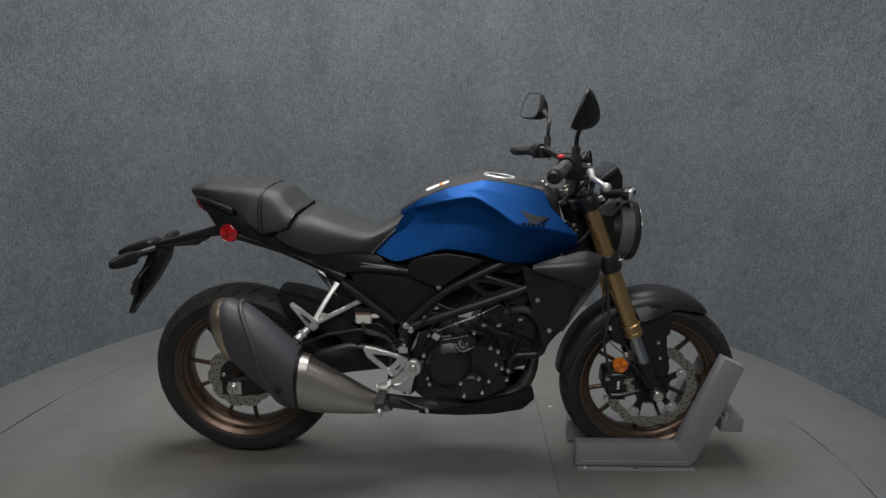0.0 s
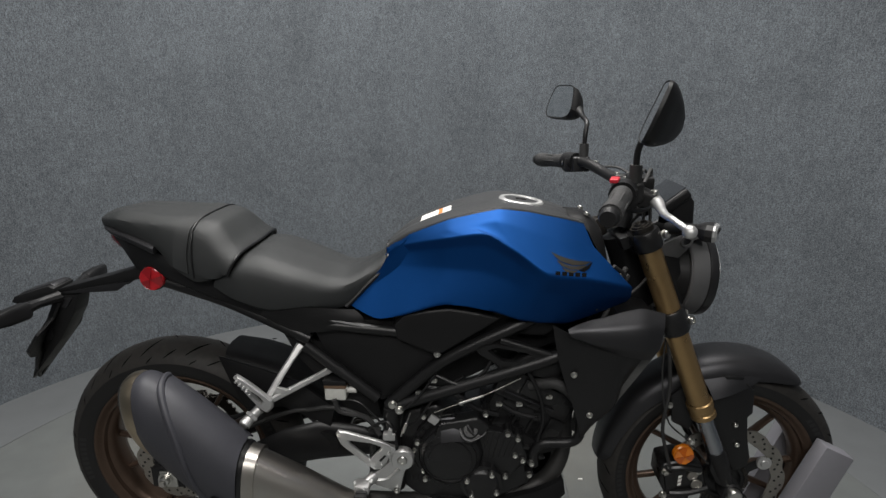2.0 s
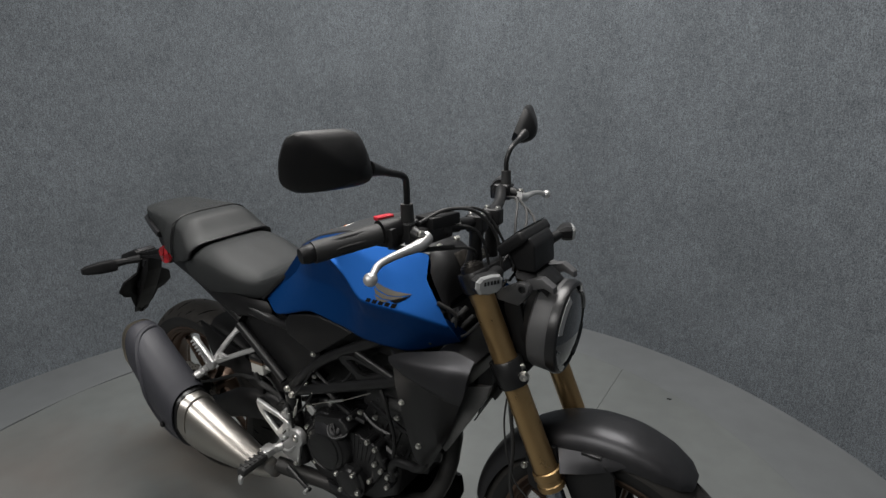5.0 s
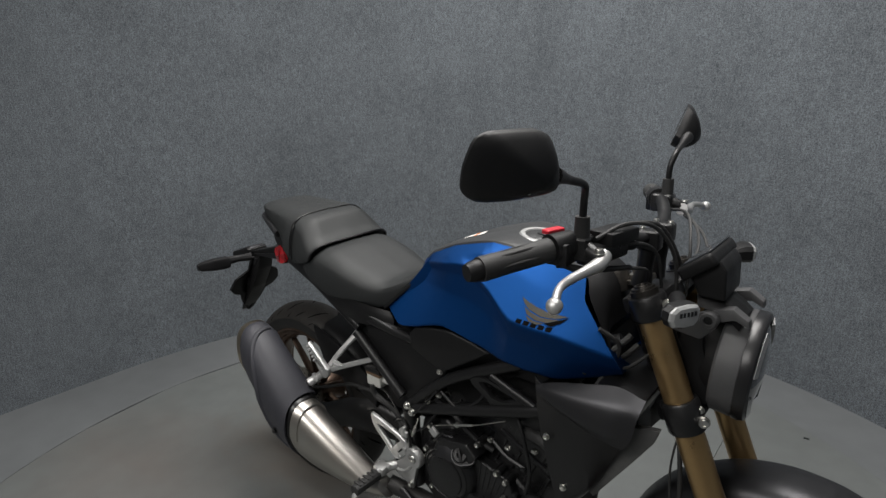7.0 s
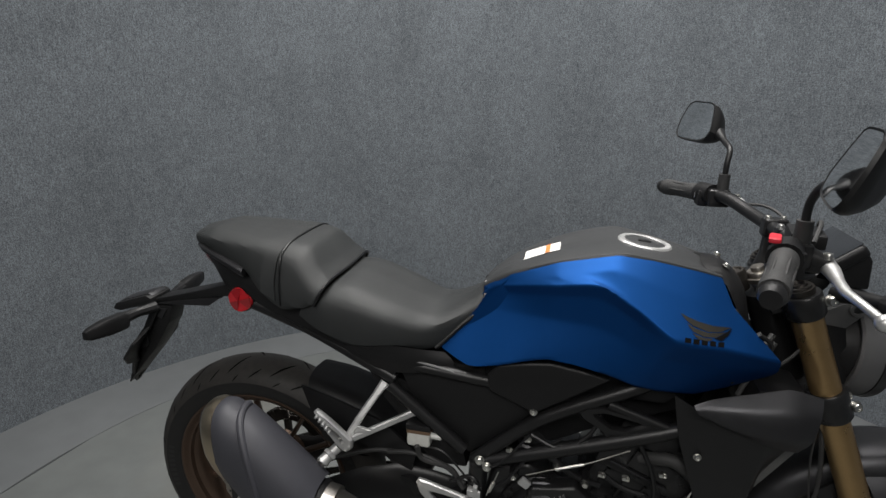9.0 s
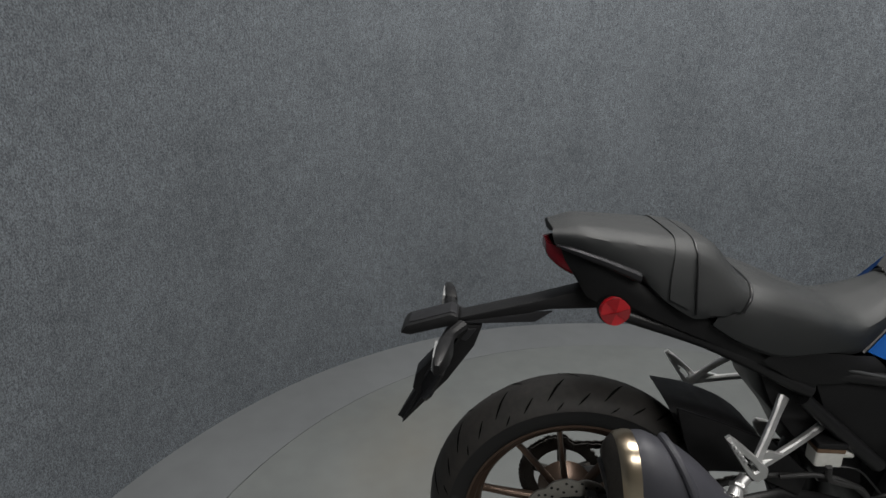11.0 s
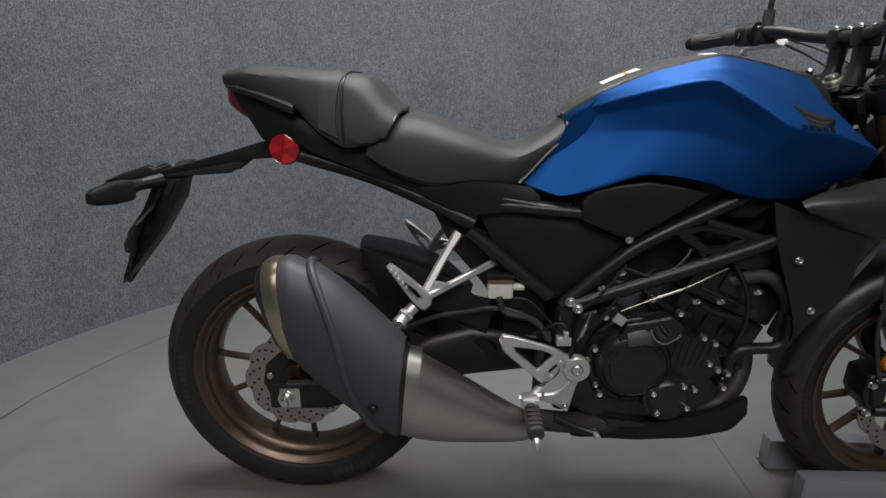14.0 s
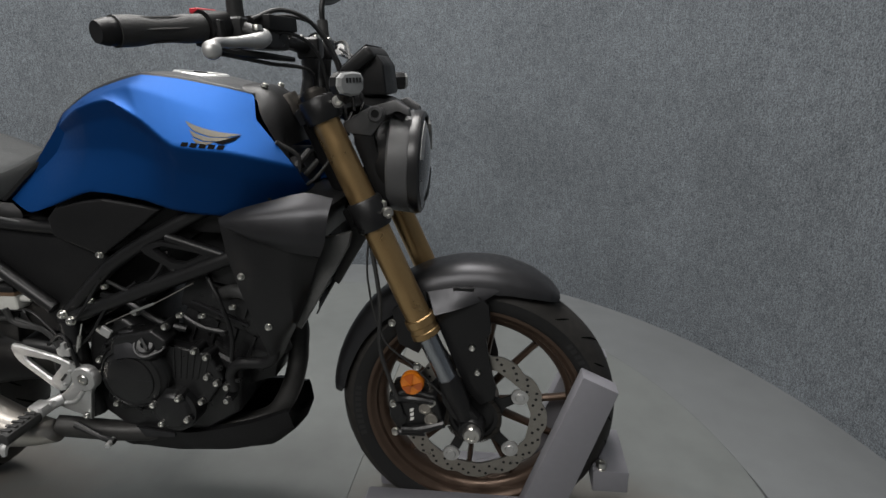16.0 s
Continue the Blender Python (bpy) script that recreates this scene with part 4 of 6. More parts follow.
def decal(outline, tree, name, mat, parent, side, label="", lift=0.0008):
    """A thin foil cut to an outline and laid onto a panel, from the side (x, z) or from above (x, y)."""
    bm = bmesh.new()
    bm.faces.new([bm.verts.new((a, -1, b) if side else (a, b, 2)) for a, b in outline])
    bmesh.ops.triangulate(bm, faces=bm.faces[:])
    bmesh.ops.subdivide_edges(bm, edges=bm.edges[:], cuts=5, use_grid_fill=True)
    d = Vector((0, 1, 0)) if side else Vector((0, 0, -1))
    for v in bm.verts:
        hit, normal, _, _ = tree.ray_cast(v.co.copy(), d)
        v.co = hit + (normal if normal.dot(d) < 0 else -normal) * lift
    return part(name, bm, mat, parent, label)


for shape, mat, lift in (([(-0.05, 1.02), (0.12, 0.86), (0.34, 0.7), (0.64, 0.54), (1.04, 0.4), (0.8, 0.33), (0.5, 0.37), (0.2, 0.58), (0.06, 0.78)], EMBLEM, 0.0009), ([(0.08, 0.66), (0.26, 0.48), (0.5, 0.33), (0.9, 0.29), (0.66, 0.17), (0.42, 0.2), (0.2, 0.38)], EMBLEM, 0.0009), ([(0.18, 0.34), (0.4, 0.17), (0.62, 0.13), (0.5, 0.05), (0.3, 0.12)], EMBLEM, 0.0009), ([(0.62, 0.13), (0.78, 0.22), (1.04, 0.37), (0.94, 0.18), (0.78, 0.05)], GROOVE, 0.0014)):
    decal([(0.897 + 0.08 * u, 0.862 + 0.037 * v - 0.003 * u) for u, v in shape], TANK_TREE, "wing_emblem", mat, tank, True, "grey foil wing emblem", lift)
for k in range(5):
    x = 0.9 + 0.0135 * k
    z = 0.868 - 0.0018 * k
    decal([(x, z), (x + 0.0098, z - 0.0012), (x + 0.0088, z - 0.0072), (x - 0.001, z - 0.006)], TANK_TREE, "emblem_bar", GROOVE, tank, True)
decal([(0.622, 0.026), (0.69, 0.026), (0.69, -0.03), (0.622, -0.03)], COVER_TREE, "warning_label", LABEL, top_cover, False, "white warning label")
decal([(0.662, 0.025), (0.671, 0.025), (0.671, -0.029), (0.662, -0.029)], COVER_TREE, "label_bar", LABEL_ORANGE, top_cover, False, "", 0.0014)

# ---- seats and tail ----
seat = part("rider_seat", rails([[(0.2, 0, 0.868), (0.28, 0, 0.872), (0.37, 0, 0.842), (0.45, 0, 0.818), (0.515, 0, 0.843), (0.55, 0, 0.872)], [(0.2, -0.09, 0.864), (0.28, -0.098, 0.866), (0.37, -0.094, 0.837), (0.45, -0.078, 0.812), (0.515, -0.052, 0.838), (0.552, -0.035, 0.866)], [(0.2, -0.126, 0.849), (0.27, -0.133, 0.843), (0.36, -0.13, 0.82), (0.44, -0.108, 0.798), (0.51, -0.078, 0.822), (0.552, -0.054, 0.853)], [(0.185, -0.13, 0.808), (0.23, -0.137, 0.78), (0.3, -0.137, 0.757), (0.38, -0.128, 0.762), (0.462, -0.098, 0.757), (0.545, -0.064, 0.836)], [(0.19, -0.1, 0.8), (0.24, -0.105, 0.772), (0.3, -0.105, 0.75), (0.38, -0.1, 0.755), (0.46, -0.08, 0.75), (0.53, -0.05, 0.83)]], 32, 5, 0.45, 0.3), VINYL, bike, "black vinyl rider seat")
pillion = part("pillion_seat", rails([[(-0.086, 0, 0.95), (-0.04, 0, 0.96), (0.09, 0, 0.952), (0.165, 0, 0.945), (0.19, 0, 0.937), (0.225, 0, 0.9), (0.246, 0, 0.882)], [(-0.082, -0.04, 0.948), (-0.035, -0.06, 0.957), (0.09, -0.08, 0.949), (0.165, -0.082, 0.942), (0.19, -0.082, 0.934), (0.222, -0.1, 0.895), (0.24, -0.108, 0.879)], [(-0.084, -0.06, 0.94), (-0.03, -0.09, 0.944), (0.09, -0.112, 0.934), (0.15, -0.117, 0.925), (0.18, -0.122, 0.91), (0.218, -0.136, 0.872), (0.233, -0.137, 0.864)], [(-0.08, -0.062, 0.924), (-0.025, -0.09, 0.918), (0.06, -0.114, 0.888), (0.1, -0.128, 0.85), (0.15, -0.138, 0.822), (0.2, -0.142, 0.83), (0.222, -0.142, 0.838)], [(-0.074, -0.05, 0.921), (-0.02, -0.07, 0.914), (0.06, -0.09, 0.88), (0.1, -0.105, 0.845), (0.15, -0.11, 0.818), (0.205, -0.11, 0.825), (0.225, -0.1, 0.84)]], 44, 5, 0.22, 0.26, fill=True), VINYL, bike, "black vinyl stepped pillion seat")
part("seat_strap", thicken(rails([[(0.118, 0, 0.9525), (0.148, 0, 0.9495)], [(0.118, -0.081, 0.949), (0.148, -0.083, 0.9455)], [(0.112, -0.116, 0.9315), (0.142, -0.118, 0.928)], [(0.106, -0.131, 0.885), (0.136, -0.133, 0.88)], [(0.106, -0.136, 0.853), (0.138, -0.139, 0.838)]], 5, 5, 0.3, 0.35), 0.003), VINYL, pillion, "black vinyl grab strap")
part("seat_piping", tube([(0.15, -0.141, 0.83), (0.147, -0.134, 0.88), (0.148, -0.118, 0.927), (0.15, -0.082, 0.9445), (0.15, 0, 0.9475), (0.15, 0.082, 0.9445), (0.148, 0.118, 0.927), (0.147, 0.134, 0.88), (0.15, 0.141, 0.83)], 0.0018, 8), INK, pillion)
part("seat_piping", tube([(0.223, -0.142, 0.837), (0.235, -0.137, 0.862), (0.242, -0.108, 0.877), (0.248, 0, 0.88), (0.242, 0.108, 0.877), (0.235, 0.137, 0.862), (0.223, 0.142, 0.837)], 0.0032, 8), INK, pillion)
tail = part("tail_cowl", rails([[(-0.074, 0, 0.923), (0.0, 0, 0.9), (0.15, 0, 0.85), (0.4, 0, 0.74)], [(-0.07, -0.054, 0.922), (-0.015, -0.083, 0.905), (0.1, -0.105, 0.85), (0.4, -0.118, 0.745)], [(-0.06, -0.061, 0.895), (-0.005, -0.087, 0.87), (0.1, -0.105, 0.8), (0.38, -0.118, 0.69)], [(-0.034, -0.06, 0.856), (-0.016, -0.072, 0.828), (0.03, -0.083, 0.815), (0.15, -0.09, 0.778), (0.365, -0.105, 0.67)], [(-0.026, 0, 0.855), (-0.014, 0, 0.826), (0.03, 0, 0.815), (0.15, 0, 0.78), (0.36, 0, 0.677)]], 26, 4, 0.4, 0.2, fill=True), PLASTIC, bike, "black plastic tail cowl")
for s in (-1, 1):
    part("seat_edge_seal", tube([(0.547, s * 0.015, 0.872), (0.551, s * 0.042, 0.86), (0.549, s * 0.062, 0.839), (0.506, s * 0.079, 0.797), (0.461, s * 0.096, 0.752)], 0.0052, 8), INK, bike)
    bar_rings = []
    for x, y, z, hh in ((-0.076, 0.064, 0.921, 0.0025), (-0.05, 0.088, 0.918, 0.0055), (0.0, 0.106, 0.905, 0.0072), (0.05, 0.119, 0.888, 0.0088), (0.06, 0.12, 0.884, 0.0085)):
        bar_rings.append([Vector((x, s * (y + a), z + b * hh)) for a, b in ((-0.012, -1), (0.001, -1), (0.0045, -0.45), (0.0045, 0.45), (0.001, 1), (-0.012, 1))])
    part("grab_rail", loft(bar_rings), SATIN, bike, "dark satin grab rail", sharp=30)
    # side trim between seat and subframe
    part("seat_trim", rails([[(0.3, s * 0.127, 0.757), (0.37, s * 0.128, 0.763), (0.44, s * 0.115, 0.755), (0.48, s * 0.1, 0.748)], [(0.28, s * 0.128, 0.745), (0.37, s * 0.129, 0.742), (0.44, s * 0.119, 0.736), (0.5, s * 0.105, 0.73)], [(0.34, s * 0.118, 0.705), (0.38, s * 0.12, 0.7), (0.44, s * 0.118, 0.705), (0.5, s * 0.108, 0.715)]], 12, 4, mirror=False), PLASTIC, bike)
lamp = part("tail_lamp", rails([[(-0.09, 0, 0.918), (-0.088, 0, 0.895), (-0.06, 0, 0.87), (-0.03, 0, 0.857)], [(-0.088, -0.03, 0.916), (-0.084, -0.038, 0.892), (-0.055, -0.045, 0.868), (-0.025, -0.04, 0.856)], [(-0.05, -0.063, 0.914), (-0.04, -0.069, 0.889), (-0.022, -0.071, 0.864), (-0.01, -0.062, 0.856)]], 12, 4, fill=True), TAIL, bike, "dark red tail lamp lens")


def facet_disc(name, at, r, mat, parent, s, label):
    """Six slanted wedges of a round reflector, alternately raised; every other one is coloured as if shaded."""
    for k in range(6):
        bm = bmesh.new()
        a0 = 2 * math.pi * k / 6 + 0.3
        pts = [at + Vector((0, s * (0.005 if k % 2 else 0.0008), 0))] + [at + Vector((r * math.cos(a0 + q * math.pi / 18), -s * (0.001 if (k + (q > 3)) % 2 else -0.0006), r * math.sin(a0 + q * math.pi / 18))) for q in range(7)]
        bm.faces.new([bm.verts.new(p) for p in pts])
        part(name, thicken(bm, 0.001), mat[k % 2], parent, label, smooth=False)


def indicator_body(stations, s, power=3.0):
    """A closed signal housing from rings of (y, x, z, half depth, half height)."""
    rings = []
    for y, x, z, hx, hz in stations:
        ring = []
        for k in range(16):
            a = 2 * math.pi * (k + 0.5) / 16
            c, q = math.cos(a), math.sin(a)
            ring.append(Vector((x + hx * math.copysign(abs(c) ** (2 / power), c), s * y, z + hz * math.copysign(abs(q) ** (2 / power), q))))
        rings.append(ring)
    return loft(rings)


holder = part("plate_bracket", prism([(0.06, 0.818), (-0.015, 0.824), (-0.1, 0.798), (-0.245, 0.759), (-0.252, 0.748), (-0.16, 0.762), (-0.072, 0.782), (0.05, 0.79)], -0.024, 0.024, 0.004), PLASTIC, bike, "long black plate bracket with lamp housing", sharp=25)
part("plate_lamp_housing", prism([(-0.362, 0.725), (-0.35, 0.742), (-0.262, 0.77), (-0.247, 0.764), (-0.248, 0.746), (-0.285, 0.738), (-0.34, 0.722)], -0.036, 0.036, 0.007, 2), PLASTIC, holder, sharp=25)
part("housing_top", prism([(-0.345, 0.7455), (-0.262, 0.7725), (-0.25, 0.767), (-0.262, 0.764)], -0.026, 0.026, 0.003), SATIN, holder)
mount_rows = []
for v, hw, lift in ((0.0, 0.034, 0.012), (0.22, 0.04, 0.012), (0.34, 0.082, 0.003), (0.5, 0.094, 0.0), (0.6, 0.075, 0.0), (0.64, 0.05, 0.0), (0.8, 0.036, 0.0), (1.0, 0.006, 0.0)):
    a, b = Vector((-0.235, 0, 0.742)), Vector((-0.36, 0, 0.516))
    n = Vector((-0.875, 0, 0.484))
    mount_rows.append([a.lerp(b, v) + n * (lift * (1 - abs(e)) + (0.012 if abs(e) < 0.5 else 0)) + Vector((0, e * hw, 0)) for e in (-1, -0.6, -0.3, 0, 0.3, 0.6, 1)])
part("plate_mount", thicken(grid(bmesh.new(), mount_rows), 0.006), PLASTIC, holder, "black angular plate mount", sharp=25)
part("mount_arm", prism([(-0.255, 0.745), (-0.2, 0.745), (-0.215, 0.7), (-0.265, 0.625), (-0.313, 0.57), (-0.36, 0.516), (-0.352, 0.538), (-0.328, 0.59), (-0.337, 0.602), (-0.33, 0.632), (-0.29, 0.68)], -0.026, 0.026, 0.004), PLASTIC, holder)
for s in (-1, 1):
    sig = part("rear_indicator", tube([(-0.24, s * 0.03, 0.742), (-0.262, s * 0.07, 0.74), (-0.268, s * 0.11, 0.74)], [0.014, 0.011, 0.015], 10), PLASTIC, holder, "slim rear indicator")
    rear_sig = [(0.1, -0.266, 0.736, 0.012, 0.017), (0.108, -0.267, 0.736, 0.014, 0.02), (0.15, -0.271, 0.738, 0.013, 0.0195), (0.19, -0.276, 0.739, 0.009, 0.014), (0.2, -0.278, 0.739, 0.005, 0.009)]
    part("rear_indicator_body", indicator_body(rear_sig, s, 4.5), PLASTIC, sig, sharp=28)
    part("rear_indicator_lens", prism([(-0.289, 0.722), (-0.276, 0.724), (-0.275, 0.752), (-0.287, 0.751)], min(s * 0.112, s * 0.176), max(s * 0.112, s * 0.176), 0.003), CLEAR, sig, "clear indicator lens")
    part("arm_panel", prism([(-0.243, 0.746), (-0.1, 0.756), (-0.068, 0.779), (-0.1, 0.776), (-0.235, 0.751)], min(s * 0.021, s * 0.0255), max(s * 0.021, s * 0.0255), 0.001), SATIN, holder)
    part("reflector_housing", lathe([(0.02, 0.0015), (0.0285, 0.0005), (0.0295, 0.003), (0.0295, 0.01)], (0.03, s * 0.09, 0.812), 32, turn=Matrix.Rotation(0 if s < 0 else math.pi, 3, "Z")), PLASTIC, holder)
    facet_disc("reflector_facet", Vector((0.03, s * 0.0968, 0.812)), 0.0255, (RED, RED_SHADED), holder, s, "")
    for outline in ([(-0.25, 0.736), (-0.212, 0.738), (-0.231, 0.711), (-0.252, 0.717)], [(-0.295, 0.666), (-0.28, 0.662), (-0.278, 0.642), (-0.288, 0.627), (-0.314, 0.629)]):
        part("mount_panel", prism(outline, min(s * 0.024, s * 0.029), max(s * 0.024, s * 0.029), 0.001), SATIN, holder)
    part("side_reflector", lathe([(0, -0.006), (0.022, -0.006), (0.0265, -0.004), (0.028, 0.002), (0.028, 0.006)], (0.03, s * 0.09, 0.812), 32, turn=Matrix.Rotation(0 if s < 0 else math.pi, 3, "Z")), RED, holder, "round red side reflector")

# ---- silencer ----


def silencer_ring(x_top, x_bot, z_top, z_bot, y, half, n=32, power=2.6):
    out = []
    for k in range(n):
        a = 2 * math.pi * k / n
        c, s = math.cos(a), math.sin(a)
        e = 2 / power
        u = math.copysign(abs(s) ** e, s)
        v = math.copysign(abs(c) ** e, c)
        m = (u + 1) / 2
        flank = 0.62 + 0.38 * min(1.0, m / 0.5) if v < 0 else 1.0
        out.append(Vector((x_bot + (x_top - x_bot) * m, y + half * v * flank, z_bot + (z_top - z_bot) * m)))
    return out


def silencer_skin(stations, n=26, grow=0.0):
    """Interpolates stations of (x_top, x_bottom, z_top, z_bottom, y, half width)."""
    cols = [spline([(i, s[q], 0) for i, s in enumerate(stations)], n, 0.45) for q in range(6)]
    return [silencer_ring(cols[0][k].y, cols[1][k].y, cols[2][k].y + grow, cols[3][k].y - grow, cols[4][k].y, cols[5][k].y + grow) for k in range(n)]


CAN_ST = [(0.03, 0.05, 0.635, 0.465, -0.214, 0.052), (0.07, 0.09, 0.645, 0.425, -0.221, 0.057), (0.14, 0.14, 0.607, 0.38, -0.23, 0.055), (0.21, 0.19, 0.54, 0.34, -0.228, 0.056), (0.262, 0.245, 0.482, 0.31, -0.222, 0.054)]
silencer = part("silencer", loft(silencer_skin(CAN_ST, 26, -0.004)), PLASTIC, bike, "stubby silencer with dark grey covers", sharp=50)
CONE_ST = [(0.262, 0.247, 0.479, 0.306, -0.222, 0.051), (0.3, 0.3, 0.452, 0.289, -0.215, 0.05), (0.38, 0.38, 0.395, 0.276, -0.2, 0.045), (0.46, 0.47, 0.336, 0.268, -0.184, 0.034), (0.5, 0.52, 0.312, 0.268, -0.168, 0.022)]
part("silencer_cone", loft(silencer_skin(CONE_ST)), STEEL, silencer, "bare brushed steel silencer cone", sharp=50)
part("silencer_seam", loft(silencer_skin([(0.258, 0.241, 0.486, 0.306, -0.222, 0.057), (0.266, 0.25, 0.481, 0.309, -0.222, 0.055)], 2)), INK, silencer)
part("steel_band", loft(silencer_skin([(0.266, 0.25, 0.478, 0.31, -0.222, 0.0535), (0.288, 0.275, 0.47, 0.302, -0.218, 0.0525)], 3)), STEEL, silencer, "polished steel band")
part("end_cap", loft(silencer_skin([(0.016, 0.042, 0.63, 0.47, -0.213, 0.046), (0.02, 0.046, 0.638, 0.462, -0.214, 0.054), (0.028, 0.053, 0.642, 0.456, -0.215, 0.0575), (0.038, 0.062, 0.645, 0.452, -0.216, 0.0585), (0.048, 0.07, 0.645, 0.45, -0.217, 0.0575)], 9)), TITAN, silencer, "polished heat-stained end cap")
part("end_plate", loft(silencer_skin([(0.0, 0.024, 0.605, 0.5, -0.212, 0.024), (0.006, 0.031, 0.622, 0.478, -0.2125, 0.038), (0.013, 0.039, 0.63, 0.468, -0.213, 0.0465), (0.019, 0.045, 0.636, 0.464, -0.214, 0.051)], 5)), CHAIN, silencer, "dark sooted end plate")
part("outlet_rim", loft(silencer_skin([(-0.004, 0.02, 0.59, 0.515, -0.211, 0.0185), (0.004, 0.026, 0.596, 0.508, -0.2115, 0.023)], 2)), INK, silencer)
for z, r in ((0.585, 0.021), (0.525, 0.015)):
    part("outlet_bore", lathe([(0, -0.0115), (r - 0.004, -0.0115), (r - 0.004, 0.0)], (0.03 + (0.62 - z) * 0.16, -0.213, z), 24, "x"), INK, silencer)
    part("outlet", lathe([(r - 0.004, -0.013), (r - 0.002, -0.015), (r, -0.013), (r + 0.001, 0.0), (r - 0.004, 0.004), (r - 0.004, -0.013)], (0.03 + (0.62 - z) * 0.16, -0.213, z), 24, "x"), STEEL, silencer, "small round outlet pipe")


def shield(g0, g1, span, grow):
    """A cover on the can between two lines round its girth, from span(g)[0] to span(g)[1] of its length."""
    rows = silencer_skin(CAN_ST, 61, grow)
    picked = []
    for q in range(37):
        g = g0 + (g1 - g0) * q / 36
        f = g % 1.0 * len(rows[0])
        i = int(f)
        line = [row[i % len(row)].lerp(row[(i + 1) % len(row)], f - i) for row in rows]
        u0, u1 = span(g)
        pts = []
        for k in range(19):
            w = (u0 + (u1 - u0) * k / 18) * 60
            j = min(int(w), 59)
            pts.append(line[j].lerp(line[j + 1], w - j))
        picked.append(pts)
    return thicken(grid(bmesh.new(), picked), 0.004)


def seam(g):
    """Where the rear cover ends: it sweeps forward from the top down the flank."""
    t = min(max((g - 0.22) / 0.54, 0), 1)
    return 0.36 + 0.6 * t**1.5


def gap(g):
    return 0.006


part("heat_shield", shield(0.04, 0.655, lambda g: (0.115, seam(g)), 0.002), CAN, silencer, "dark grey rear silencer cover", sharp=40)
part("heat_shield", shield(0.14, 0.735, lambda g: (min(seam(g) + gap(g), 0.95), 0.985), 0.0085), CAN, silencer, "dark grey raised front silencer cover", sharp=28)
ridge_rows = silencer_skin(CAN_ST, 61, 0.0065)
ridge = []
for q in range(23):
    g = 0.2 + 0.5 * q / 22
    f, w = g * 32, seam(g) * 60
    i, j = int(f), min(int(w), 59)
    ridge.append(ridge_rows[j][i].lerp(ridge_rows[j][i + 1], f - i).lerp(ridge_rows[j + 1][i].lerp(ridge_rows[j + 1][i + 1], f - i), w - j))
part("cover_ridge", tube(ridge, 0.0075, 10, 67), CAN, silencer)
part("shield_bolt", bolt((0.207, -0.287, 0.395), 0.008, 0.004), INK, silencer)

# ---- rearsets, pegs, reservoir ----


def pierced(outer, inner, centre, y0, y1, n=48):
    """A cast plate with a window: both outlines are in x and z and seen whole from the centre."""
    def reach(poly, d):
        best = 0.0
        for k in range(len(poly)):
            a, b = Vector(poly[k - 1]) - Vector(centre), Vector(poly[k]) - Vector(centre)
            e = b - a
            den = d.x * e.y - d.y * e.x
            if abs(den) > 1e-9:
                u = (a.x * d.y - a.y * d.x) / den
                if -1e-6 <= u <= 1 + 1e-6:
                    best = max(best, (a + e * u).dot(d))
        return Vector(centre) + d * best

    rows = []
    for k in range(n):
        d = Vector((math.cos(2 * math.pi * k / n), math.sin(2 * math.pi * k / n)))
        o, i = reach(outer, d), reach(inner, d)
        rows.append([Vector((o.lerp(i, f).x, y0 + (y1 - y0) * g, o.lerp(i, f).y)) for f, g in ((0, 0.25), (0.14, 0), (0.86, 0), (1, 0.25), (1, 0.75), (0.86, 1), (0.14, 1), (0, 0.75))])
    bm = bmesh.new()
    grid(bm, rows + [rows[0]], closed=True)
    bmesh.ops.remove_doubles(bm, verts=bm.verts, dist=1e-5)
    return bm


for s in (-1, 1):
    gusset = [(0.742, 0.664), (0.758, 0.678), (0.79, 0.685), (0.89, 0.666), (0.928, 0.654), (0.9, 0.645), (0.83, 0.626), (0.8, 0.63)]
    window = [(0.774, 0.668), (0.795, 0.674), (0.868, 0.66), (0.832, 0.643), (0.808, 0.644)]
    part("frame_gusset", pierced(gusset, window, (0.815, 0.658), s * 0.112, s * 0.13), FRAME, bike, "black pierced frame gusset")


def flat_bar(pts, w, d, n=9):
    """A cast arm with a flat rounded section, w half high and d half deep."""
    line = spline(pts, n, 0.4)
    rings = []
    for k, p in enumerate(line):
        t = (line[min(k + 1, n - 1)] - line[max(k - 1, 0)]).normalized()
        up = t.cross(Vector((0, 1, 0))).normalized()
        side = t.cross(up)
        f = 1.0 + 0.35 * max(0, 0.25 - k / (n - 1)) * 4
        rings.append([p + up * w * f * a + side * d * b for a, b in ((-1, -0.5), (-0.6, -1), (0.6, -1), (1, -0.5), (1, 0.5), (0.6, 1), (-0.6, 1), (-1, 0.5))])
    return loft(rings)


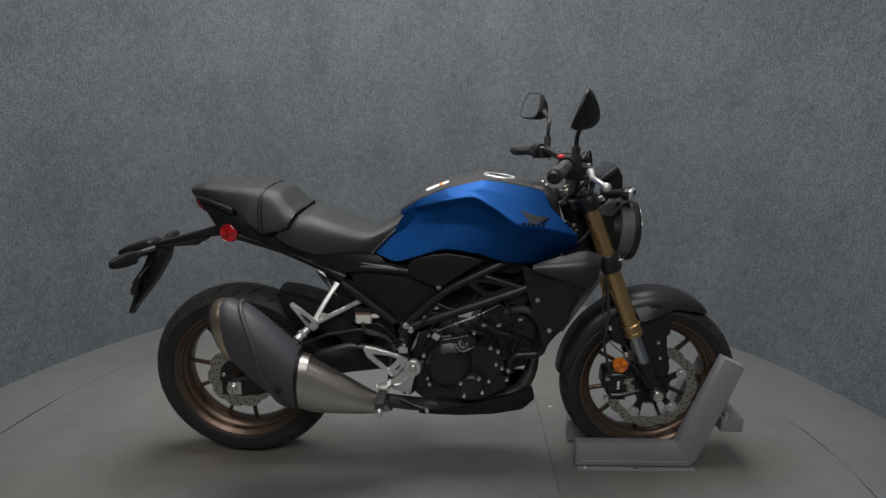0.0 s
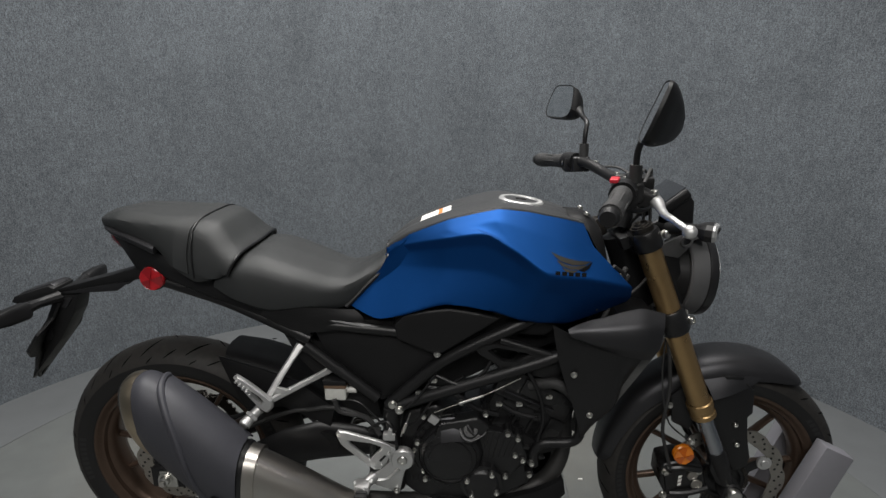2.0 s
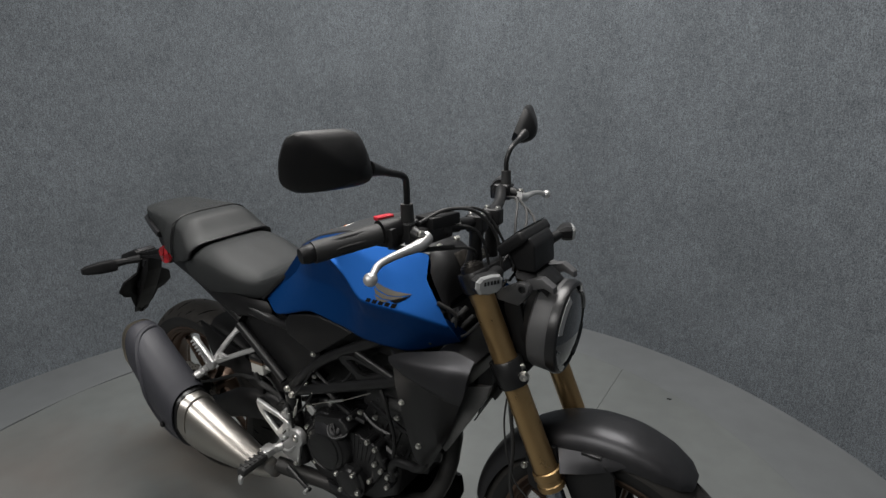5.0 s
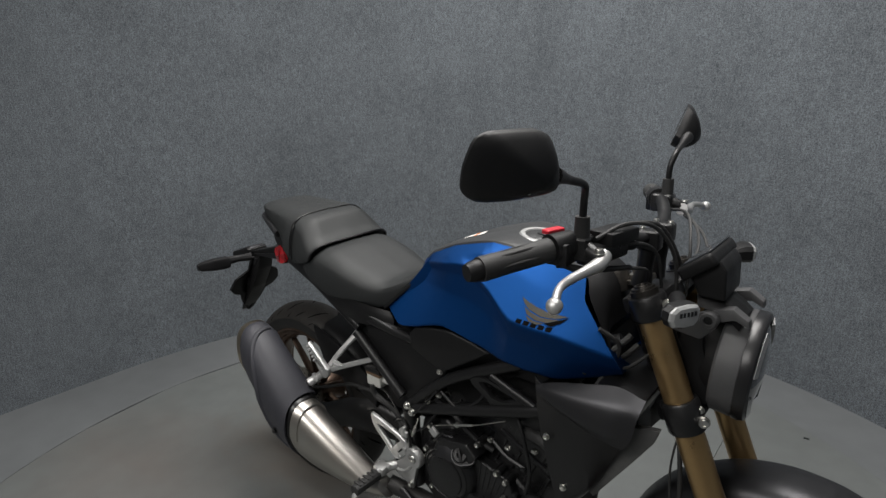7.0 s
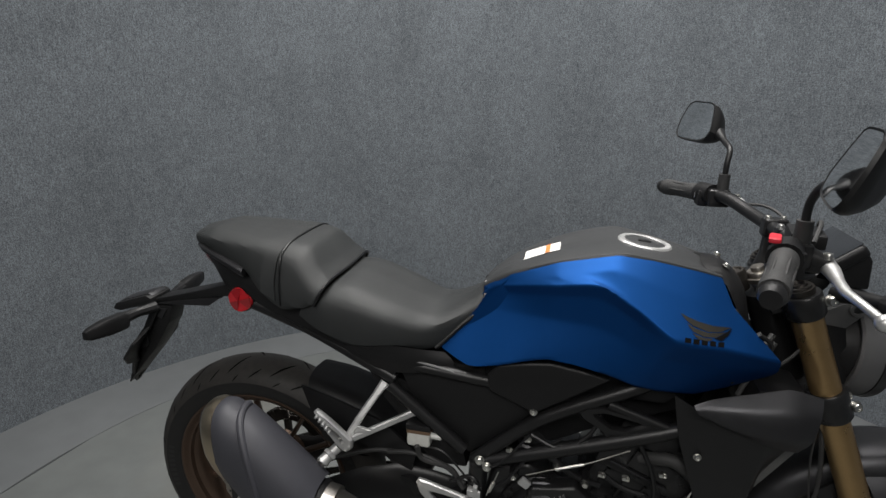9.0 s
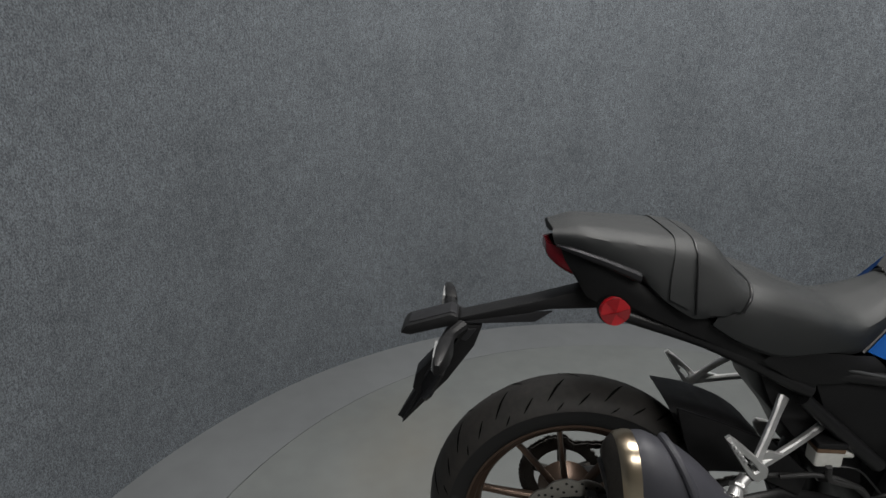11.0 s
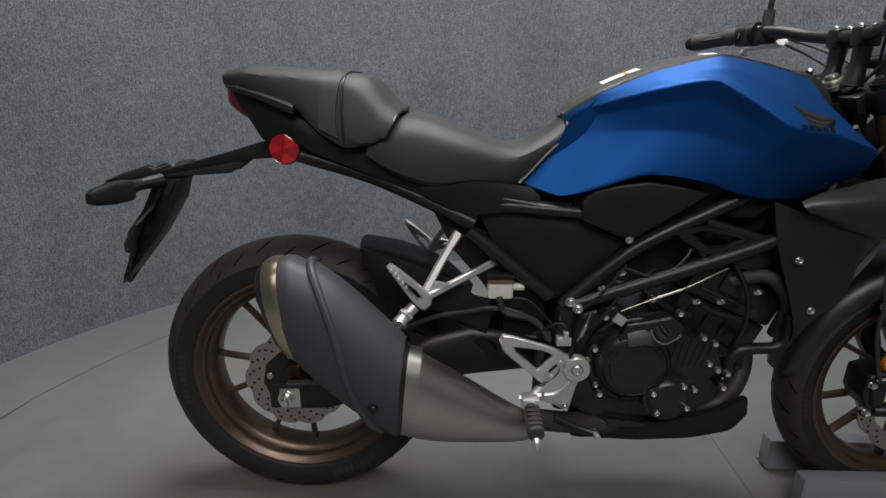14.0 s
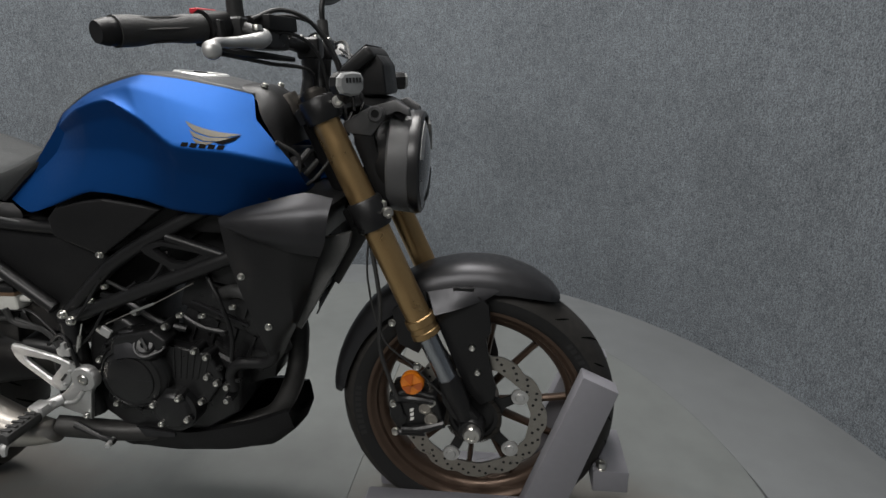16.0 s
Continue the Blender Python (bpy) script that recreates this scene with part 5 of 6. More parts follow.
for s in (-1, 1):
    y0, y1 = sorted((s * 0.128, s * 0.14))
    hb = prism([(0.525, 0.44), (0.573, 0.424), (0.598, 0.412), (0.604, 0.39), (0.592, 0.372), (0.586, 0.36), (0.573, 0.3), (0.549, 0.314), (0.521, 0.323), (0.495, 0.338), (0.529, 0.366), (0.552, 0.388), (0.548, 0.415)], y0, y1, 0.0035)
    bracket = part("footrest_bracket", hb, ALU, bike, "cast silver footrest bracket with heel guard")
    outer = [(0.43, 0.468), (0.446, 0.468), (0.538, 0.441), (0.56, 0.43), (0.548, 0.39), (0.53, 0.367), (0.515, 0.366), (0.441, 0.431), (0.432, 0.453)]
    inner = [(0.461, 0.442), (0.513, 0.436), (0.537, 0.426), (0.507, 0.394), (0.463, 0.433)]
    part("heel_guard", pierced(outer, inner, (0.502, 0.418), s * 0.131, s * 0.142), ALU, bracket, "cast silver heel guard with a window")
    part("guard_slot", prism([(0.528, 0.393), (0.542, 0.408), (0.546, 0.405), (0.532, 0.39)], min(s * 0.14, s * 0.1432), max(s * 0.14, s * 0.1432), 0), INK, bracket)
    for x, z in ((0.552, 0.412), (0.535, 0.382)):
        part("guard_bolt", bolt((x, s * 0.1425, z), 0.004, 0.003, (0, s, 0)), ALU, bracket)
    part("bracket_rib", tube([(0.507, s * 0.14, 0.338), (0.545, s * 0.14, 0.342), (0.574, s * 0.14, 0.37)], 0.0045, 8), ALU, bracket)
    part("bracket_bolt", bolt((0.583, s * 0.143, 0.398), 0.011, 0.008, (0, s, 0)), ZINC, bracket, "large recessed bolt")
    part("pivot_boss", lathe([(0.012, -0.008), (0.024, -0.008), (0.027, -0.003), (0.027, 0.01)], (0.583, s * 0.14, 0.398), 28, turn=Matrix.Rotation(0 if s < 0 else math.pi, 3, "Z")), ALU, bracket)
    part("bracket_bolt", bolt((0.567, s * 0.141, 0.312), 0.006, 0.005, (0, s, 0)), ZINC, bracket)
    peg = part("footpeg", tube([(0.515, s * 0.135, 0.345), (0.497, s * 0.16, 0.34), (0.492, s * 0.185, 0.337)], [0.013, 0.012, 0.014], 12), ALU, bike, "folding rider footpeg")
    part("peg_rubber", prism([(0.478, 0.325), (0.484, 0.319), (0.502, 0.321), (0.508, 0.328), (0.507, 0.342), (0.5, 0.347), (0.482, 0.344)], min(s * 0.182, s * 0.262), max(s * 0.182, s * 0.262), 0.004), GRIP, peg, "ribbed black peg rubber")
    part("peg_feeler", tube([(0.493, s * 0.25, 0.325), (0.494, s * 0.262, 0.318), (0.496, s * 0.266, 0.303)], [0.008, 0.008, 0.004], 8), ALU, peg)
    for k in range(5):
        part("peg_groove", block((0.481, min(s * (0.19 + 0.014 * k), s * (0.196 + 0.014 * k)), 0.3455), (0.505, max(s * (0.19 + 0.014 * k), s * (0.196 + 0.014 * k)), 0.3485), 0.001), GRIP, peg)
    part("peg_hinge", joined(block((0.476, min(s * 0.15, s * 0.183), 0.33), (0.51, max(s * 0.15, s * 0.183), 0.352), 0.005), tube([(0.472, s * 0.158, 0.342), (0.515, s * 0.158, 0.348)], 0.006, 10)), ALU, peg, "bright peg hinge")
    part("pedal", tube([(0.545, s * 0.15, 0.295), (0.6, s * 0.155, 0.272), (0.632, s * 0.16, 0.266)], [0.008, 0.006, 0.006], 10), FRAME, bike, "black foot pedal")
    part("pedal_tip", tube([(0.624, s * 0.152, 0.267), (0.628, s * 0.175, 0.266)], 0.0055, 10), ALU, bike, "bright pedal tip")
    # pillion hanger
    hang = part("pillion_hanger", flat_bar([(0.35, s * 0.088, 0.655), (0.315, s * 0.125, 0.602), (0.285, s * 0.152, 0.55)], 0.0075, 0.006), ALU, bike, "cast silver pillion peg hanger")
    part("hanger_arm", flat_bar([(0.43, s * 0.09, 0.603), (0.36, s * 0.125, 0.577), (0.285, s * 0.154, 0.545)], 0.0068, 0.006), ALU, hang)
    part("hanger_web", prism([(0.29, 0.565), (0.308, 0.578), (0.338, 0.572), (0.31, 0.553)], min(s * 0.138, s * 0.147), max(s * 0.138, s * 0.147), 0.003), ALU, hang)
    peg_out = [(0.221, 0.612), (0.226, 0.619), (0.236, 0.614), (0.272, 0.584), (0.303, 0.556), (0.303, 0.54), (0.288, 0.526), (0.27, 0.542), (0.24, 0.584)]
    peg_gap = [(0.25, 0.586), (0.272, 0.57), (0.285, 0.554), (0.278, 0.549), (0.26, 0.568)]
    part("pillion_peg", pierced(peg_out, peg_gap, (0.268, 0.566), s * 0.156, s * 0.17), ALU, hang, "folded silver pillion peg")
    for k in range(5):
        u = k / 5
        part("peg_rib", tube([(0.23 + 0.034 * u, s * 0.156, 0.607 - 0.04 * u), (0.23 + 0.034 * u, s * 0.178, 0.607 - 0.04 * u)], 0.0028, 6), ALU, hang)
    part("peg_pivot", tube([(0.27, s * 0.16, 0.533), (0.253, s * 0.172, 0.518), (0.243, s * 0.186, 0.508)], [0.011, 0.011, 0.0135], 14), ALU, hang)
    part("pivot_collar", lathe([(0.006, -0.005), (0.0125, -0.005), (0.0155, -0.003), (0.0155, 0.003), (0.0125, 0.005), (0.006, 0.005)], (0.255, s * 0.171, 0.52), 6, turn=Vector((0, -1, 0)).rotation_difference(Vector((-0.5, s * 0.65, -0.5))).to_matrix()), ALU, hang)
    part("pivot_bolt", bolt((0.242, s * 0.187, 0.509), 0.009, 0.006, (0, s, 0)), ZINC, hang)
reservoir = part("brake_reservoir", block((0.407, -0.124, 0.534), (0.456, -0.09, 0.573), 0.006, 3), TANK_PLASTIC, bike, "cloudy white rear brake fluid reservoir")
part("reservoir_lid", block((0.405, -0.126, 0.573), (0.458, -0.088, 0.585), 0.003), PLASTIC, reservoir)
part("fluid_band", block((0.4062, -0.1248, 0.564), (0.4568, -0.0892, 0.5735), 0.003), LABEL_BROWN, reservoir, "brownish fluid line")
part("reservoir_spout", tube([(0.454, -0.108, 0.555), (0.478, -0.108, 0.555)], 0.0075, 10), TANK_PLASTIC, reservoir)
part("brake_hose", tube([(0.43, -0.128, 0.54), (0.44, -0.125, 0.51), (0.5, -0.12, 0.49), (0.53, -0.125, 0.45)], 0.006, 8), GRIP, bike)
part("brake_hose", tube([(0.36, -0.11, 0.50), (0.42, -0.12, 0.515), (0.48, -0.12, 0.5), (0.53, -0.12, 0.46)], 0.005, 8), GRIP, bike)
part("brake_hose", tube([(0.1, -0.09, 0.4), (0.2, -0.1, 0.44), (0.32, -0.1, 0.49), (0.42, -0.1, 0.5)], 0.005, 8), GRIP, bike)
part("shock_absorber", tube([(0.44, 0, 0.45), (0.5, 0, 0.68)], 0.03, 16), FRAME, bike)
master = part("rear_master_cylinder", tube([(0.515, -0.12, 0.44), (0.51, -0.122, 0.33)], [0.011, 0.009], 10), ENGINE, bike)

# ---- fork, wheel guard, front brake ----


def on_fork(z, y):
    return Vector((1.116 + (0.87 - z) * 0.41, y, z))


for s in (-1, 1):
    y = FY + s * 0.097
    leg = part("fork_leg", tube([on_fork(0.9, y), on_fork(0.512, y)], 0.0248, 26), GOLD, bike, "gold anodised upside-down fork leg")
    part("fork_collar", lathe([(0.026, -0.02), (0.0285, -0.018), (0.0285, -0.008), (0.0265, -0.006), (0.0265, 0.004), (0.029, 0.006), (0.029, 0.02), (0.026, 0.022)], on_fork(0.51, y), 28, "z", Matrix.Rotation(radians(-22.3), 3, "Y")), GOLD, leg)
    part("stanchion", tube([on_fork(0.52, y), on_fork(0.36, y)], 0.0195, 22), STANCHION, leg, "bright steel fork stanchion")
    part("fork_bottom", joined(tube([on_fork(0.402, y), on_fork(0.38, y), on_fork(0.345, y), Vector((1.342, y, 0.315))], [0.0215, 0.0225, 0.0205, 0.017], 18), prism([(1.296, 0.388), (1.322, 0.392), (1.345, 0.345), (1.37, 0.318), (1.352, 0.3), (1.318, 0.318), (1.298, 0.352)], y - 0.012, y + 0.012, 0.005)), FRAME, leg, "black cast fork foot")
    part("axle_clamp", lathe([(0, -0.018), (0.023, -0.018), (0.026, -0.013), (0.026, 0.018), (0, 0.018)], (1.355, y, 0.293), 28), FRAME, leg)
    part("fork_cap", lathe([(0, 0.004), (0.008, 0.004), (0.01, 0.009), (0.013, 0.009), (0.0145, 0.005), (0.0195, 0.005), (0.0205, 0.001), (0.0235, 0.001), (0.0235, -0.02)], on_fork(0.936, y), 24, "z", Matrix.Rotation(radians(-22.3), 3, "Y")), CHAIN, leg, "dark machined fork cap")
part("front_axle_nut", bolt((1.356, FY - 0.115, 0.293), 0.018, 0.014), ZINC, bike, "bright front axle nut")
for name, z, h in (("upper_clamp", 0.908, 0.042), ("lower_clamp", 0.727, 0.056)):
    clamp = joined(*[lathe([(0.024, -h / 2), (0.03, -h / 2), (0.0325, -h / 2 + 0.004), (0.0325, h / 2 - 0.004), (0.03, h / 2), (0.0, h / 2)], on_fork(z, FY + s * 0.097), 26, "z", Matrix.Rotation(radians(-22.3), 3, "Y")) for s in (-1, 1)], moved(block((-0.04, -0.09, -h * 0.35), (0.035, 0.09, h * 0.35), 0.006), Matrix.Translation(on_fork(z, FY) + Vector((-0.01, 0, 0))) @ Matrix.Rotation(radians(-22.3), 4, "Y")))
    yoke = part(name, clamp, ENGINE, bike, "black fork clamp")
    for s in (-1, 1):
        p = on_fork(z, FY + s * 0.097) + Vector((0.036, s * 0.0, 0.015 if z > 0.8 else 0.005))
        part("clamp_bolt", bolt(p + Vector((0.0, s * 0.012, 0)), 0.0085, 0.008, (0.25, s, 0.1)), ZINC, yoke, "bright clamp bolt")
part("steering_head", tube([(1.062, 0, 0.9), (1.13, 0, 0.73)], 0.033, 18), FRAME, bike)
part("stem_nut", lathe([(0, 0.014), (0.011, 0.014), (0.0125, 0.011), (0.0125, 0.006), (0.019, 0.006), (0.021, 0.003), (0.021, -0.004), (0.026, -0.004), (0.026, -0.012)], (1.052, 0, 0.932), 28, "z", Matrix.Rotation(radians(-22.3), 3, "Y")), DISC, bike, "steel steering stem nut")


def fender_ring(deg, r_top, half, drop, y0):
    a = radians(deg)
    d = Vector((math.cos(a), 0, math.sin(a)))
    c = FRONTAXLE
    pts = []
    for k in range(15):
        u = -1 + 2 * k / 14
        sag = abs(u) ** 3.2
        pts.append(c + d * (r_top - drop * sag) + Vector((0, half * math.copysign(1 - (1 - abs(u)) ** 1.5, u), 0)))
    return pts


stations = [(56, 0.302, 0.028, 0.008), (60, 0.309, 0.05, 0.018), (68, 0.318, 0.061, 0.036), (80, 0.324, 0.067, 0.05), (94, 0.324, 0.069, 0.052), (108, 0.321, 0.068, 0.05), (122, 0.316, 0.064, 0.046), (138, 0.313, 0.06, 0.04), (155, 0.308, 0.057, 0.036), (170, 0.305, 0.05, 0.03), (174, 0.304, 0.038, 0.02)]
fr = []
for q in range(len(stations) - 1):
    for u in (0, 0.25, 0.5, 0.75):
        fr.append(fender_ring(*[a + (b - a) * u for a, b in zip(stations[q], stations[q + 1])], 0))
fr.append(fender_ring(*stations[-1], 0))
fender = part("front_fender", thicken(grid(bmesh.new(), fr), 0.0035), SATIN, bike, "dark satin front mudguard", sharp=45)
for s in (-1, 1):
    y0, y1 = sorted((FY + s * 0.068, FY + s * 0.078))
    part("fender_stay", prism([(1.285, 0.56), (1.37, 0.565), (1.388, 0.545), (1.392, 0.488), (1.382, 0.476), (1.39, 0.42), (1.402, 0.37), (1.398, 0.345), (1.37, 0.33), (1.345, 0.36), (1.32, 0.42), (1.29, 0.5)], y0, y1, 0.004), FRAME, fender, "black mudguard stay")
    flash = rails([[(1.272, FY + s * 0.073, 0.57), (1.335, FY + s * 0.073, 0.58), (1.412, FY + s * 0.063, 0.574)], [(1.28, FY + s * 0.088, 0.553), (1.335, FY + s * 0.084, 0.562), (1.395, FY + s * 0.07, 0.564)], [(1.287, FY + s * 0.102, 0.534), (1.33, FY + s * 0.093, 0.543), (1.378, FY + s * 0.076, 0.555)]], 10, 3, 0.4, 0.3, mirror=False)
    part("fender_flash", thicken(flash, 0.003), SATIN, fender, "dark satin mudguard side flash")
    part("fender_clip", block((1.32, min(FY + s * 0.066, FY + s * 0.077), 0.573), (1.36, max(FY + s * 0.066, FY + s * 0.077), 0.58), 0.002), INK, fender)
    part("fender_skirt", prism([(1.268, 0.572), (1.24, 0.565), (1.2, 0.53), (1.21, 0.46), (1.25, 0.44), (1.28, 0.5)], y0, y1, 0.004), FRAME, fender)
    for x, z in ((1.355, 0.458), (1.365, 0.405), (1.2, 0.505)):
        part("fender_bolt", bolt((x, FY + s * 0.079, z), 0.006, 0.005, (0, s, 0)), ZINC, fender, "bright zinc bolt")
caliper = part("front_caliper", joined(prism([(1.19, 0.36), (1.235, 0.372), (1.285, 0.36), (1.3, 0.3), (1.27, 0.275), (1.205, 0.278), (1.188, 0.31)], FY - 0.1, FY - 0.03, 0.008, 3), prism([(1.195, 0.335), (1.215, 0.345), (1.225, 0.3), (1.205, 0.29)], FY - 0.108, FY - 0.09, 0.005)), ENGINE, bike, "black radial front brake caliper")
part("caliper_pin", tube([(1.195, FY - 0.095, 0.272), (1.26, FY - 0.095, 0.272)], 0.007, 10), ENGINE, caliper)
for x, z in ((1.2, 0.276), (1.275, 0.345), (1.2, 0.34), (1.25, 0.425)):
    part("caliper_bolt", bolt((x, FY - 0.101, z), 0.007, 0.006), ZINC, caliper, "bright caliper bolt")
for x, z, r in ((1.262, 0.334, 0.0125), (1.274, 0.31, 0.014), (1.215, 0.31, 0.011)):
    part("caliper_piston_cap", lathe([(0, -0.004), (r * 0.55, -0.004), (r * 0.65, -0.0055), (r * 0.92, -0.0055), (r, -0.004), (r, 0.004)], (x, FY - 0.1, z), 20), DISC if x > 1.25 else ENGINE, caliper)
part("caliper_bridge", tube([(1.205, FY - 0.098, 0.35), (1.235, FY - 0.104, 0.356), (1.28, FY - 0.1, 0.348)], 0.0075, 10), ENGINE, caliper)
part("caliper_bridge", tube([(1.215, FY - 0.1, 0.283), (1.25, FY - 0.105, 0.288), (1.3, FY - 0.1, 0.3)], 0.0085, 10), ENGINE, caliper)
for k in range(3):
    part("caliper_mark", prism([(1.232, 0.33 - 0.01 * k), (1.24, 0.332 - 0.01 * k), (1.238, 0.325 - 0.01 * k), (1.231, 0.323 - 0.01 * k)], FY - 0.1012, FY - 0.1, 0), LABEL, caliper)
facet_disc("reflector_facet", Vector((1.238, FY - 0.102, 0.386)), 0.0215, (ORANGE, ORANGE_SHADED), bike, -1, "round amber fork reflector")
part("reflector_housing", lathe([(0, -0.0975), (0.022, -0.0985), (0.0235, -0.097), (0.024, -0.088), (0, -0.088)], (1.238, FY, 0.386), 30), ORANGE, bike)
part("reflector_bracket", prism([(1.228, 0.4), (1.25, 0.4), (1.27, 0.37), (1.26, 0.355), (1.24, 0.36)], FY - 0.089, FY - 0.083, 0.002), PLASTIC, bike)
part("brake_hose", tube([(1.16, -0.07, 0.74), (1.175, -0.085, 0.66), (1.185, -0.09, 0.56), (1.18, -0.09, 0.46), (1.2, -0.09, 0.38), (1.21, -0.09, 0.35)], 0.0042, 8), GRIP, bike, "black front brake hose")
part("sensor_cable", tube([(1.17, -0.075, 0.7), (1.165, -0.09, 0.6), (1.19, -0.092, 0.48), (1.24, -0.09, 0.43), (1.3, -0.085, 0.36), (1.33, -0.08, 0.33)], 0.002, 8), GRIP, bike)

# ---- radiator and shrouds ----
part("radiator", prism([(1.065, 0.715), (1.105, 0.715), (1.025, 0.52), (0.985, 0.52)], -0.108, 0.108, 0.004), FRAME, bike, "black radiator core")
for k in range(22):
    z = 0.53 + 0.0083 * k
    part("radiator_fin", block((0.995 + (z - 0.52) * 0.41, -0.1, z), (1.0285 + (z - 0.52) * 0.41, 0.1, z + 0.0025), 0), FRAME, bike)
for s in (-1, 1):
    part("radiator_side", prism([(1.09, 0.69), (1.15, 0.703), (1.142, 0.675), (1.108, 0.62), (1.04, 0.514), (1.025, 0.525)], min(s * 0.11, s * 0.124), max(s * 0.11, s * 0.124), 0.002), CORE, bike, "grey radiator side plate")
    up = rails([[(0.934, s * 0.168, 0.738), (0.965, s * 0.165, 0.752), (1.03, s * 0.158, 0.768), (1.085, s * 0.152, 0.779), (1.133, s * 0.154, 0.77)], [(0.938, s * 0.174, 0.73), (0.975, s * 0.18, 0.74), (1.03, s * 0.183, 0.746), (1.085, s * 0.181, 0.75), (1.128, s * 0.172, 0.745)], [(0.945, s * 0.174, 0.722), (0.985, s * 0.184, 0.714), (1.04, s * 0.189, 0.708), (1.085, s * 0.188, 0.706), (1.12, s * 0.177, 0.7)], [(0.955, s * 0.163, 0.714), (0.99, s * 0.17, 0.7), (1.045, s * 0.175, 0.684), (1.085, s * 0.174, 0.676), (1.106, s * 0.168, 0.672)]], 18, 4, 0.4, 0.4, mirror=False)
    part("upper_shroud", thicken(up, 0.003), SATIN, bike, "dark satin upper radiator shroud", sharp=45)
    low = rails([[(0.91, s * 0.13, 0.73), (0.925, s * 0.14, 0.65), (0.955, s * 0.15, 0.56), (0.978, s * 0.15, 0.485), (0.983, s * 0.125, 0.442)], [(0.98, s * 0.16, 0.705), (0.985, s * 0.162, 0.64), (1.0, s * 0.161, 0.56), (0.993, s * 0.15, 0.49), (0.984, s * 0.122, 0.442)], [(1.05, s * 0.172, 0.69), (1.05, s * 0.168, 0.63), (1.045, s * 0.162, 0.56), (1.006, s * 0.14, 0.495), (0.985, s * 0.115, 0.442)], [(1.096, s * 0.15, 0.663), (1.073, s * 0.138, 0.61), (1.048, s * 0.128, 0.55), (1.014, s * 0.115, 0.492), (0.986, s * 0.1, 0.444)]], 16, 4, 0.4, 0.4, mirror=False)
    lower = part("lower_shroud", thicken(low, 0.003), FRAME, bike, "black lower radiator shroud")
    for x, z in ((0.994, 0.534), (0.955, 0.63)):
        part("shroud_bolt", bolt((x, s * 0.161, z), 0.0055, 0.004, (0, s, 0)), ZINC, lower, "bright zinc bolt")
# added block that keeps the space between shrouds and fork dark
part("shroud_gap_filler", prism([(1.03, 0.69), (1.1, 0.69), (1.125, 0.755), (1.04, 0.765)], -0.14, 0.14, 0.006), FRAME, bike, "black filler block added to darken the gap behind the shrouds")
part("horn", tube([(1.07, -0.05, 0.66), (1.1, -0.05, 0.665)], 0.032, 20), PLASTIC, bike)

# ---- headlight and display ----
FACE = Matrix.Rotation(radians(2.5), 3, "Z") @ Matrix.Rotation(radians(4), 3, "Y")
HL = Vector((1.252, FY, 0.804))
head = part("headlight", lathe([(0, -0.088), (0.045, -0.085), (0.07, -0.073), (0.08, -0.05), (0.082, -0.02)], HL, 56, "x", FACE), PLASTIC, bike, "round black headlight with LED strips")
part("headlight_band", lathe([(0.08, -0.048), (0.09, -0.05), (0.0935, -0.046), (0.0955, -0.014), (0.094, -0.01), (0.088, -0.01)], HL, 56, "x", FACE), BRACKET, head, "dark satin headlight band")
part("headlight_bezel", lathe([(0.09, -0.012), (0.0965, -0.01), (0.0975, 0.0), (0.095, 0.008), (0.09, 0.011), (0.0865, 0.01), (0.085, 0.004)], HL, 56, "x", FACE), GLOSS, head, "gloss black bezel")
part("headlight_lens", lathe([(0.086, 0.004), (0.07, 0.012), (0.045, 0.017), (0.02, 0.0195), (0, 0.02)], HL, 48, "x", FACE), GLASS, head, "dark clear headlight lens")
for a0, a1 in ((115, 168), (12, 65), (195, 245), (295, 345)):
    rows = []
    for k in range(9):
        a = radians(a0 + (a1 - a0) * k / 8)
        rows.append([HL + FACE @ Vector((o, r * math.cos(a), r * math.sin(a))) for r, o in ((0.076, 0.011), (0.088, 0.009), (0.089, 0.0125), (0.077, 0.0165))])
    part("led_strip", grid(bmesh.new(), rows, closed=True, ends=True), CLEAR if a0 < 180 else DARK_LENS, head, "pale LED light strip")
for s in (-1, 1):
    y0, y1 = sorted((FY + s * 0.062, FY + s * 0.074))
    part("headlight_bracket", prism([(1.15, 0.875), (1.185, 0.872), (1.187, 0.85), (1.2, 0.8), (1.206, 0.745), (1.17, 0.738), (1.165, 0.8), (1.148, 0.85)], y0, y1, 0.004), PLASTIC, head, "dark headlight bracket")
    y0, y1 = sorted((FY + s * 0.066, FY + s * 0.078))
    part("bracket_plate", prism([(1.18, 0.911), (1.192, 0.9145), (1.204, 0.909), (1.208, 0.898), (1.203, 0.887), (1.182, 0.862), (1.135, 0.868), (1.132, 0.886)], y0, y1, 0.003), BRACKET, head, "grey bracket plate")
    part("bracket_boss", lathe([(0.0075, s * 0.006), (0.0125, s * 0.006), (0.0135, s * 0.004), (0.0135, -s * 0.004), (0.0075, -s * 0.004), (0.0075, s * 0.006)], (1.192, FY + s * 0.078, 0.9), 24), BRACKET, head)
    part("bracket_hole", lathe([(0, s * 0.0015), (0.0076, s * 0.0015), (0.0076, -s * 0.003)], (1.192, FY + s * 0.078, 0.9), 16), INK, head)
    part("bracket_wedge", prism([(1.19, 0.914), (1.224, 0.922), (1.248, 0.906), (1.25, 0.893), (1.228, 0.903), (1.208, 0.895)], min(FY + s * 0.044, FY + s * 0.066), max(FY + s * 0.044, FY + s * 0.066), 0.003), BRACKET, head)
